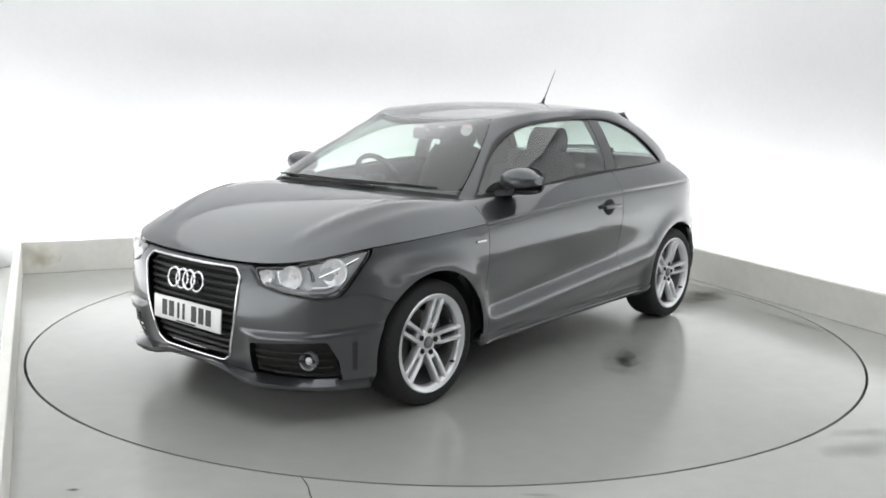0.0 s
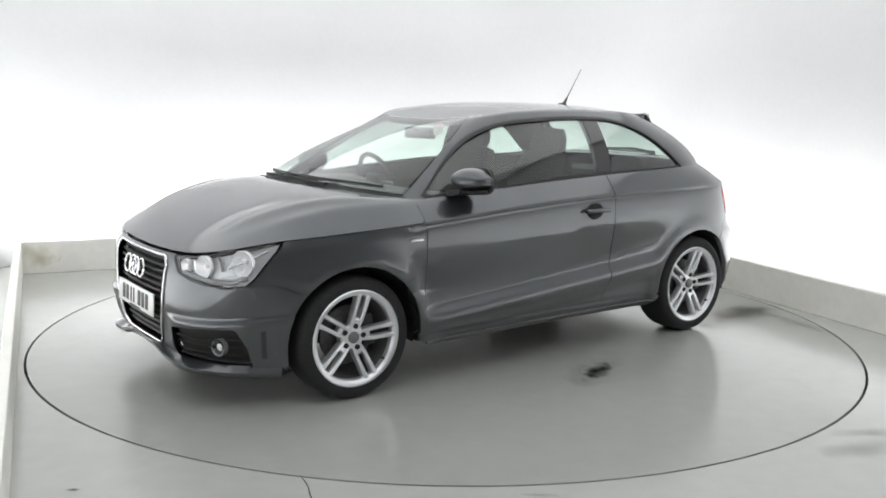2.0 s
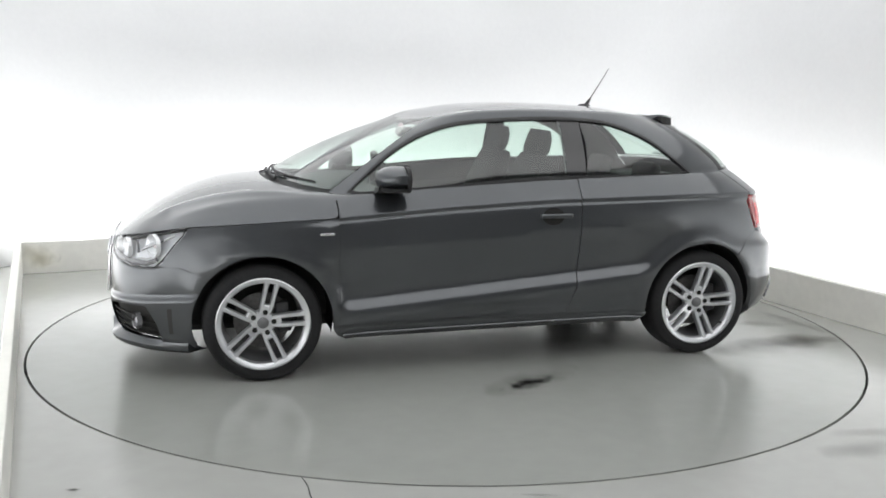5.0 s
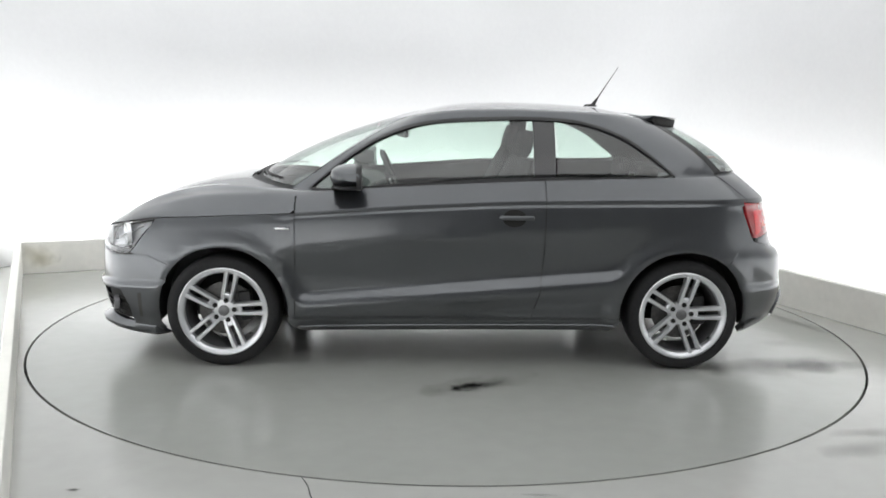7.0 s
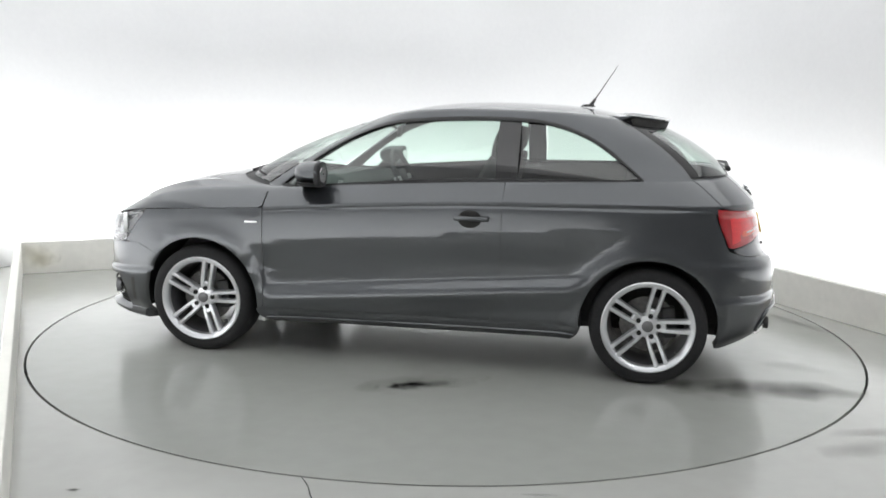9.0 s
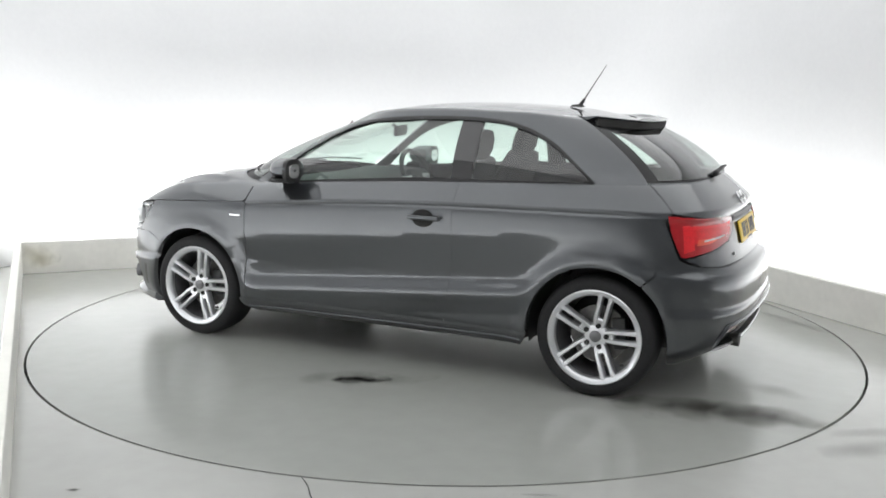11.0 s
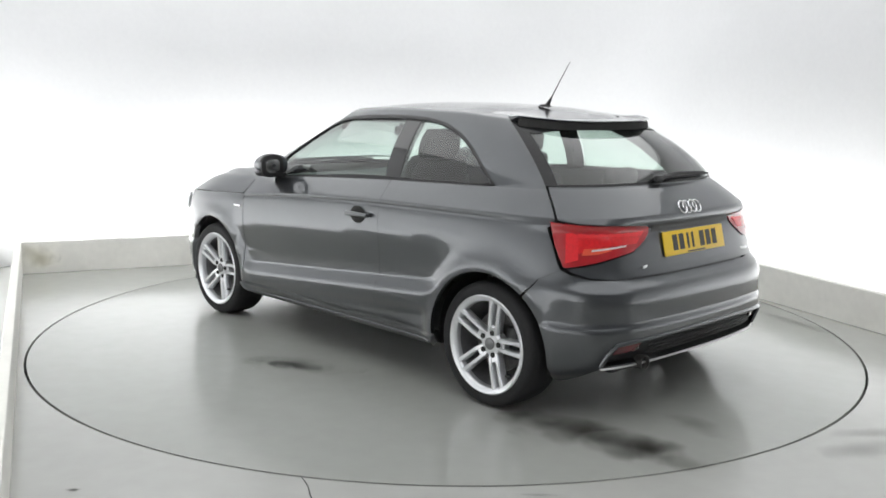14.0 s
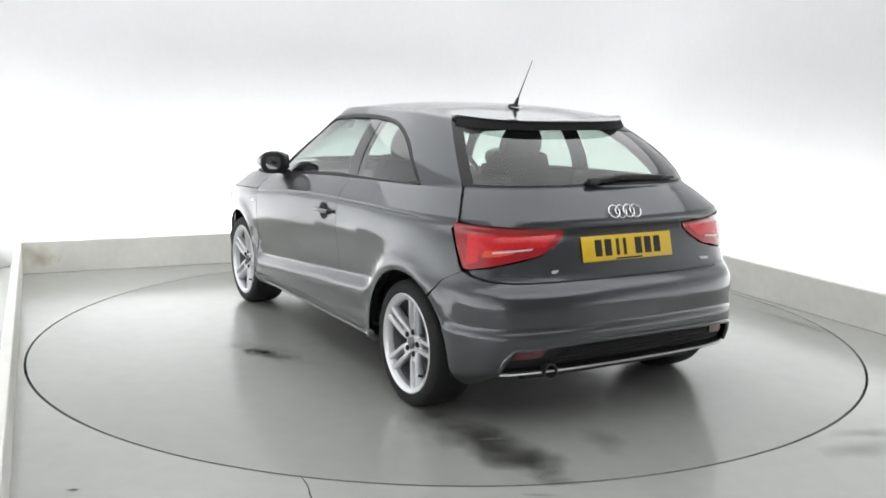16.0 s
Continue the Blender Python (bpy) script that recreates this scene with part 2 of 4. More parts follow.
def box_data(x0, x1, y0, y1, z0, z1):
    v = [ROOM @ Vector((x, y, z)) for x in (x0, x1) for y in (y0, y1) for z in (z0, z1)]
    return v, [(0, 1, 3, 2), (4, 6, 7, 5), (0, 4, 5, 1), (2, 3, 7, 6), (0, 2, 6, 4), (1, 5, 7, 3)]


def floor():
    """Floor sheet with a round hole, and the dark pit rim under the slot."""
    n = 144
    x0, x1, y0, y1 = LEFT - SET, RIGHT + SET, FRONT, BACK + SET
    inner, outer = [], []
    for k in range(n):
        a = 2 * math.pi * k / n
        c, s = math.cos(a), math.sin(a)
        inner.append(Vector((c * (RADIUS + 0.010), s * (RADIUS + 0.010), 0)))
        d = min((x1 if c > 0 else x0) / c if abs(c) > 1e-6 else 1e9, (y1 if s > 0 else y0) / s if abs(s) > 1e-6 else 1e9)
        outer.append(Vector((c * d, s * d, 0)))
    for cx, cy in ((x1, y1), (x0, y1), (x0, y0), (x1, y0)):
        k = min(range(n), key=lambda i: (outer[i] - Vector((cx, cy, 0))).length)
        outer[k] = Vector((cx, cy, 0))
    low = [p - Vector((0, 0, 0.08)) for p in inner]
    verts = [ROOM @ p for p in inner + outer + low]
    faces = [(k, n + k, n + (k + 1) % n, (k + 1) % n) for k in range(n)] + [(2 * n + k, k, (k + 1) % n, 2 * n + (k + 1) % n) for k in range(n)]
    ob = mesh_ob("floor", verts, faces, FLOOR)
    tagged(ob, "glossy pale grey painted concrete floor with scuffs", "floor", kind="structure")
    bm = cyl(bmesh.new(), pose(0, 0, -0.11), RADIUS + 0.05, RADIUS + 0.05, 0.05, 96)
    tagged(part("turntable_pit", bm, DARK, None), "dark pit below the turntable slot", "pit", kind="structure")


def turntable():
    root = tagged(new("turntable"), "round grey painted turntable flush with the floor", "turntable")
    bm = cyl(bmesh.new(), pose(0, 0, -0.03), RADIUS - 0.004, RADIUS - 0.004, 0.06, 192)
    part("platform", bm, TABLE, root, smooth=False)
    # wet and oily stains that ride on the platform
    for x, y, sx, sy, rz, look_of in ((-0.10, 1.25, 0.22, 0.085, 32, WET), (-1.80, 0.87, 0.50, 0.22, 13, OILY), (-2.08, 0.82, 0.30, 0.20, 20, OILY), (-2.05, 0.40, 0.20, 0.12, 0, SCUFF), (-0.10, 1.22, 0.42, 0.16, 32, SCUFF)):
        film(root, "stain", pose(x, y, 0.0015, 0, 0, rz), sx, sy, look_of)
    return root


def film(parent, name, m, sx, sy, look_of):
    """A thin stain on the floor, inside an ellipse of half axes sx and sy."""
    n = 36
    ring = [(sx * math.cos(2 * math.pi * k / n), sy * math.sin(2 * math.pi * k / n), 0.0) for k in range(n)]
    mat = stain_material(name + "_film", look_of[0], look_of[1], sx, sy, look_of[2])
    ob = mesh_ob(name, ring, [tuple(range(n))], mat, parent)
    ob.matrix_basis = m
    return ob


def floor_marks():
    for x, y, sx, sy, rz, look_of in ((1.78, -2.0, 0.30, 0.12, 35, SCUFF), (1.92, -1.80, 0.26, 0.08, 20, SCUFF), (-1.363, -2.559, 0.04, 0.016, 10, WET), (0.36, -2.53, 0.12, 0.02, 0, SCUFF), (2.33, 0.25, 0.5, 0.09, -62, SCUFF)):
        tagged(film(None, "floor_mark", pose(x, y, 0.0015, 0, 0, rz), sx, sy, look_of), "grey scuff mark on the painted floor", "stain", kind="structure")
    tagged(film(None, "plinth_mark", ROOM @ pose(LEFT + 0.13, BACK - 0.0015, 0.14, 90), 0.16, 0.12, RUST), "faint yellow stain on the white plinth", "stain", kind="structure")
    pts = [(-0.545, -2.41), (-0.525, -2.45), (-0.505, -2.50), (-0.49, -2.56), (-0.47, -2.62), (-0.46, -2.70)]
    bm = bmesh.new()
    rows = [[bm.verts.new((x - w, y, 0.0012)), bm.verts.new((x + w, y, 0.0012))] for (x, y), w in zip(pts, (0.001, 0.003, 0.002, 0.003, 0.002, 0.001))]
    for p, q in zip(rows, rows[1:]):
        bm.faces.new((p[0], q[0], q[1], p[1]))
    tagged(part("floor_crack", bm, DARK, None, smooth=False), "thin dark crack in the painted floor", "crack", kind="structure")


# ---- the car's skin: rings round a middle axis, from the sill up to the roof ----
OFF = Vector((-0.0115, 0.10, 0.0))  # the car's middle on the turntable
MID = -0.20


def smooth_curve(xs, ys):
    """A smooth curve through the given knots, as a function of arrays."""
    xs, ys = np.array(xs, float), np.array(ys, float)
    d = np.diff(ys) / np.diff(xs)
    m = np.zeros(len(xs))
    for i in range(1, len(xs) - 1):
        m[i] = 0 if d[i - 1] * d[i] <= 0 else 2 * d[i - 1] * d[i] / (d[i - 1] + d[i])
    m[0], m[-1] = d[0], d[-1]

    def f(x):
        x = np.clip(x, xs[0], xs[-1])
        i = np.clip(np.searchsorted(xs, x) - 1, 0, len(xs) - 2)
        h = xs[i + 1] - xs[i]
        t = (x - xs[i]) / h
        return (ys[i] * (1 + 2 * t) * (1 - t) ** 2 + m[i] * h * t * (1 - t) ** 2 + ys[i + 1] * t * t * (3 - 2 * t) + m[i + 1] * h * t * t * (t - 1))
    return f


NOSE = smooth_curve([0, 0.12, 0.3, 0.55, 0.8, 0.93, 1, 2, 2.5, 3], [1.915, 1.970, 1.996, 2.006, 1.999, 1.982, 1.958, 1.13, 0.735, 0.345])
TAIL = smooth_curve([0, 0.12, 0.3, 0.5, 0.57, 0.64, 0.72, 0.86, 1, 2, 2.5, 3], [-1.77, -1.86, -1.90, -1.905, -1.895, -1.845, -1.825, -1.80, -1.765, -1.64, -1.455, -1.215])
HALF = smooth_curve([0, 0.07, 0.14, 0.22, 0.4, 0.72, 0.92, 1, 1.5, 2, 2.5, 3], [0.79, 0.838, 0.852, 0.855, 0.860, 0.870, 0.865, 0.857, 0.820, 0.775, 0.695, 0.575])
FRONT_POWER = smooth_curve([0, 1, 2, 3], [5.6, 5.6, 4.6, 3.5])
REAR_POWER = smooth_curve([0, 1, 2, 3], [6.4, 5.6, 4.4, 4.0])
FRONT_BOW = smooth_curve([0, 1, 2, 3], [0.11, 0.11, 0.15, 0.12])
REAR_BOW = smooth_curve([0, 1, 2, 3], [0.10, 0.10, 0.07, 0.05])
Z_LOW = smooth_curve([-1.9, -1.65, -0.9, 0.9, 1.6, 2.05], [0.235, 0.19, 0.215, 0.20, 0.165, 0.20])
Z_CREASE = smooth_curve([-1.9, -1.5, -0.45, 0.2, 0.85, 1.3, 1.6, 1.8, 2.0], [0.925, 0.930, 0.916, 0.886, 0.838, 0.812, 0.792, 0.756, 0.70])
Z_BELT = smooth_curve([-1.64, -1.2, -0.43, 0.32, 0.80, 1.13], [1.05, 1.042, 1.018, 0.977, 0.945, 0.985])
Z_RAIL = smooth_curve([-1.28, -1.0, -0.75, -0.3, 0.0, 0.2, 0.36], [1.318, 1.356, 1.378, 1.388, 1.378, 1.354, 1.314])


HOLLOW = smooth_curve([-0.22, -0.11, -0.02, 0.0, 0.02, 0.09, 0.13, 0.32], [0.0105, 0.0095, -0.0105, -0.0125, -0.0105, 0.0095, 0.0105, 0.0])


def ramp(a, b, x):
    t = np.clip((x - a) / (b - a), 0, 1)
    return t * t * (3 - 2 * t)


def plan_ring(phi, v):
    """The ring's plan at height parameter v, in the direction phi (radians)."""
    c, s = np.cos(phi), np.abs(np.sin(phi))
    front = c >= 0
    a = np.where(front, NOSE(v) - MID, MID - TAIL(v))
    n = np.where(front, FRONT_POWER(v), REAR_POWER(v))
    w = HALF(v)
    r = ((np.abs(c) / a) ** n + (s / w) ** n) ** (-1 / n)
    # ledges of the bumpers and the lip over the rear plate
    r = r * (1 + np.where(front, 0.0095 * (1 - ramp(0.43, 0.475, v)) * ramp(0.70, 0.85, np.abs(c)) * ramp(0.165, 0.20, s), (0.007 * (1 - ramp(0.335, 0.375, v)) + 0.010 * ramp(0.925, 0.965, v) * (1 - ramp(1.0, 1.5, v))) * ramp(0.80, 0.92, np.abs(c))))
    x, y = r * c, r * s
    bow = np.where(front, FRONT_BOW(v), REAR_BOW(v))
    x = x - np.sign(c) * bow * y * y * (np.abs(x) / a) ** 4
    return MID + x, y * np.sign(np.sin(phi) + 1e-12)


def skin(phi, v):
    """Points of the car's skin. v: 0 sill, 1 shoulder crease, 2 belt, 3 roof edge, 4 roof middle."""
    phi, v = np.broadcast_arrays(np.asarray(phi, float), np.asarray(v, float))
    vr = np.clip(v, 0, 3)
    lo, t = np.clip(np.floor(vr), 0, 2), None
    t = vr - lo
    x, y = plan_ring(phi, vr)
    xa, ya = plan_ring(phi, lo)
    xb, yb = plan_ring(phi, lo + 1)
    # hood, belt and pillars run straight or bowed between their rings in plan
    up = lo >= 1
    bulge = np.where(lo == 2, 1 + 0.045 * 4 * t * (1 - t), 1.0)
    x = np.where(up, MID + ((xa - MID) + (xb - xa) * t) * bulge, x)
    y = np.where(up, (ya + (yb - ya) * t) * bulge, y)
    za = np.where(lo == 0, Z_LOW(xa), np.where(lo == 1, Z_CREASE(xa), Z_BELT(xa)))
    zb = np.where(lo == 0, Z_CREASE(xb), np.where(lo == 1, Z_BELT(xb), Z_RAIL(xb)))
    deg = np.degrees(np.abs(phi))
    hood = 1 - ramp(22, 42, deg)
    power = np.where(lo == 1, 1.12 + 1.12 * hood, 1.06 + 0.16 * (1 - ramp(36, 60, deg)))
    f = np.where(lo >= 1, 1 - (1 - np.clip(t, 0, 1)) ** power, t)
    z = za + (zb - za) * f
    # hollow above the sill on the doors, arch lips, hood ribs
    side = ramp(25, 40, deg) * (1 - ramp(125, 142, deg))
    crease = 0.398 - 0.085 * x
    u = z - crease
    hollow = 1.7 * HOLLOW(u) * side * (v < 1)
    for hx in (1.2345, -1.2345):
        d = np.hypot(x - hx, z - 0.302)
        y = y + np.sign(y) * 0.014 * np.exp(-((d - 0.37) / 0.055) ** 2) * (v < 1)
        hollow = hollow * ramp(0.36, 0.46, d)
    y = y - np.sign(y) * hollow
    ay = np.abs(y)
    rib = 0.0090 * np.exp(-((ay - 0.524 - 0.226 * (1.731 - x)) / 0.040) ** 2) + 0.0060 * np.exp(-((ay - 0.694 - 0.098 * (1.636 - x)) / 0.034) ** 2)
    z = z + np.where(lo == 1, rib * ramp(0.08, 0.30, t) * (1 - ramp(0.55, 0.92, t)) * (1 - ramp(30, 35, deg)), 0)
    groove = np.exp(-((v - 0.972) / 0.011) ** 2) * ramp(34, 40, deg) * (1 - ramp(140, 150, deg))
    y = y - np.sign(y) * 0.006 * groove
    # roof
    rho = np.clip(4 - v, 0, 1)
    xr, yr = plan_ring(phi, np.full_like(vr, 3.0))
    rx = -0.42 + (xr + 0.42) * rho
    top = Z_RAIL(rx) + (Z_RAIL(xr) - Z_RAIL(rx)) * rho ** 6 + 0.034 * (1 - rho ** 2.4)
    over = v > 3
    return np.stack([np.where(over, rx, x), np.where(over, yr * rho, y), np.where(over, top, z)], -1)


def skin_normal(phi, v):
    e = 2e-3
    du = skin(phi + e, v) - skin(phi - e, v)
    dv = skin(phi, np.minimum(v + e, 4.0)) - skin(phi, np.maximum(v - e, 0.0))
    n = np.cross(du, dv)
    return n / np.maximum(np.linalg.norm(n, axis=-1, keepdims=True), 1e-12)


GRID_P, GRID_V = np.meshgrid(np.radians(np.arange(0.5, 180, 1.5)), np.arange(0, 3.001, 0.03), indexing="ij")
GRID = skin(GRID_P, GRID_V)


FOUND = {}


def find(i, j, a, b, near):
    """The (phi, v) at which coordinates i and j of the skin are a and b; near: bounds of phi in degrees and of v."""
    key = (i, j, round(a, 5), round(b, 5), near)
    if key in FOUND:
        return FOUND[key]
    ok = (GRID_P >= radians(near[0])) & (GRID_P <= radians(near[1])) & (GRID_V >= near[2]) & (GRID_V <= near[3])
    d = np.where(ok, (GRID[..., i] - a) ** 2 + (GRID[..., j] - b) ** 2, 1e9)
    k = np.unravel_index(np.argmin(d), d.shape)
    p, v = GRID_P[k], GRID_V[k]
    for _ in range(12):
        q = skin(p, v)
        r = np.array([q[i] - a, q[j] - b])
        if abs(r[0]) + abs(r[1]) < 2e-5:
            break
        e = 1e-4
        jp, jv = (skin(p + e, v) - q) / e, (skin(p, v + e) - q) / e
        m = np.array([[jp[i], jv[i]], [jp[j], jv[j]]])
        if abs(np.linalg.det(m)) < 1e-7:
            break
        s = np.linalg.solve(m, -r)
        p, v = p + np.clip(s[0], -0.05, 0.05), v + np.clip(s[1], -0.05, 0.05)
        v = min(max(v, 0.0), 2.9999)
    FOUND[key] = (float(np.degrees(p)), float(v))
    return FOUND[key]


def dense(points, step, closed=False):
    out = []
    n = len(points)
    for k in range(n if closed else n - 1):
        a, b = points[k], points[(k + 1) % n]
        m = max(1, int(math.ceil(math.dist(a, b) / step)))
        out += [tuple(a[c] + (b[c] - a[c]) * i / m for c in range(2)) for i in range(m)]
    if not closed:
        out.append(tuple(points[-1]))
    return out


def side(points, near=(22, 160, 0, 3), step=0.03):
    """A line of (x, z) on the car's flank, as (phi, v)."""
    return [find(0, 2, a, b, near) for a, b in dense(points, step)]


def nose(points, near=(0.5, 40, 0, 1.05), step=0.03):
    return [find(1, 2, a, b, near) for a, b in dense(points, step)]


def rear(points, near=(140, 179.5, 0, 3), step=0.03):
    return [find(1, 2, a, b, near) for a, b in dense(points, step)]


def mirrored(line):
    """The line carried over to the other side and turned round, to close a loop across the middle."""
    return [(-p, v) for p, v in reversed(line)]


def rear_loop(line):
    return line + [(360 - p, v) for p, v in reversed(line)]


def panel(name, loops, mat, parent, dp=2.5, dv=0.06, lip=0.012, fine=0.0, out=0.0, flip=False, label="", mapped=None, rim=True):
    """A panel of the skin inside closed loops of (phi in degrees, v), set out by out metres, with edges turned in by lip."""
    bm = bmesh.new()
    sc = 60.0
    edges = []
    for loop in loops:
        clean = [loop[0]]
        for p in loop[1:]:
            if math.hypot((p[0] - clean[-1][0]) / sc, p[1] - clean[-1][1]) > 1e-4:
                clean.append(p)
        if math.hypot((clean[0][0] - clean[-1][0]) / sc, clean[0][1] - clean[-1][1]) < 1e-4:
            clean.pop()
        vs = [bm.verts.new((p / sc, v, 0)) for p, v in clean]
        edges += [bm.edges.new((vs[k], vs[(k + 1) % len(vs)])) for k in range(len(vs))]
    bmesh.ops.triangle_fill(bm, edges=edges, use_beauty=True, use_dissolve=False, normal=(0, 0, 1))
    bmesh.ops.dissolve_limit(bm, angle_limit=0.01, verts=[], edges=[e for e in bm.edges if len(e.link_faces) == 2])
    us = [v.co.x for v in bm.verts]
    ws = [v.co.y for v in bm.verts]
    for lo, hi, st, ax in ((min(us), max(us), dp / sc, 0), (min(ws), max(ws), dv, 1)):
        k = math.floor(lo / st) + 1
        while k * st < hi - 1e-6:
            co, no = [0, 0, 0], [0, 0, 0]
            co[ax], no[ax] = k * st, 1
            bmesh.ops.bisect_plane(bm, geom=bm.verts[:] + bm.edges[:] + bm.faces[:], dist=1e-5, plane_co=co, plane_no=no)
            k += 1
    for w in ([*np.arange(0.12, 0.66, fine), 0.935, 0.945, 0.953, 0.961, 0.967, 0.974, 0.981, 0.989] if fine else ()):
        bmesh.ops.bisect_plane(bm, geom=bm.verts[:] + bm.edges[:] + bm.faces[:], dist=1e-5, plane_co=(0, w + 0.0031, 0), plane_no=(0, 1, 0))
    bmesh.ops.triangulate(bm, faces=[f for f in bm.faces if len(f.verts) > 4])
    bm.verts.index_update()
    par = np.array([v.co[:2] for v in bm.verts])
    faces = [[v.index for v in f.verts] for f in bm.faces]
    flat = [f.normal.z for f in bm.faces]
    border = [(e.verts[0].index, e.verts[1].index) for e in bm.edges if len(e.link_faces) == 1]
    bm.free()
    if mapped:
        phi, v = mapped(par[:, 0] * sc, par[:, 1])
    else:
        phi, v = np.radians(par[:, 0] * sc), par[:, 1]
    pos, nor = skin(phi, v), skin_normal(phi, v)
    mid = pos - np.array([-0.2, 0, 0.62])
    if np.mean(np.sum(nor * mid, -1)) < 0:
        nor = -nor
    pos = pos + nor * out
    if flip:
        pos[:, 1] *= -1
        nor[:, 1] *= -1
    # faces run so that they look outwards
    fixed = []
    for f in faces:
        a, b, c = pos[f[0]], pos[f[1]], pos[f[2]]
        fixed.append(f if np.dot(np.cross(b - a, c - a), nor[f[0]]) >= 0 else f[::-1])
    verts, normals = list(pos), list(nor)
    if rim and lip:
        ids = {}
        for e in border:
            for i in e:
                if i not in ids:
                    ids[i] = len(verts)
                    verts += [pos[i], pos[i] - nor[i] * lip]
                    normals += [nor[i], nor[i]]
        for a, b in border:
            fixed.append([ids[a], ids[b], ids[b] + 1, ids[a] + 1])
    return mesh_ob(name, [Vector(p) + OFF for p in verts], fixed, mat, parent, True, label, normals)


def arc(cx, cz, r, a0, a1, n=16):
    return [(cx + r * math.cos(radians(a0 + (a1 - a0) * k / n)), cz + r * math.sin(radians(a0 + (a1 - a0) * k / n))) for k in range(n + 1)]


# lines on the skin that several panels share
ARCH = 0.352
WINDOW_KNOTS = [(0.790, 0.953), (0.640, 1.082), (0.482, 1.192), (0.328, 1.268), (0.147, 1.318), (-0.126, 1.342), (-0.43, 1.347), (-0.707, 1.322), (-0.926, 1.240), (-1.087, 1.124), (-1.175, 1.050)]


def rounded_line(points, n=4):
    """A smooth line through the points, n pieces between each two."""
    out = []
    for k in range(len(points) - 1):
        p0, p1, p2, p3 = (Vector(points[min(max(k + i, 0), len(points) - 1)]) for i in (-1, 0, 1, 2))
        for i in range(n):
            t = i / n
            q = 0.5 * (2 * p1 + (p2 - p0) * t + (2 * p0 - 5 * p1 + 4 * p2 - p3) * t * t + (3 * p1 - p0 - 3 * p2 + p3) * t ** 3)
            out.append((q.x, q.y))
    return out + [tuple(points[-1])]


WINDOW_TOP = rounded_line(WINDOW_KNOTS)


def pillar_edge(t):
    """The screen's side edge from the cowl (0) to the roof (1): phi."""
    return 31.5 + 9.5 * t


def hatch_edge(t):
    """The hatch's edge from the crease (0) over the belt (1) to the roof (2): phi."""
    return 151.5 + 0.5 * t if t < 1 else 152.0 - 2.5 * (t - 1)


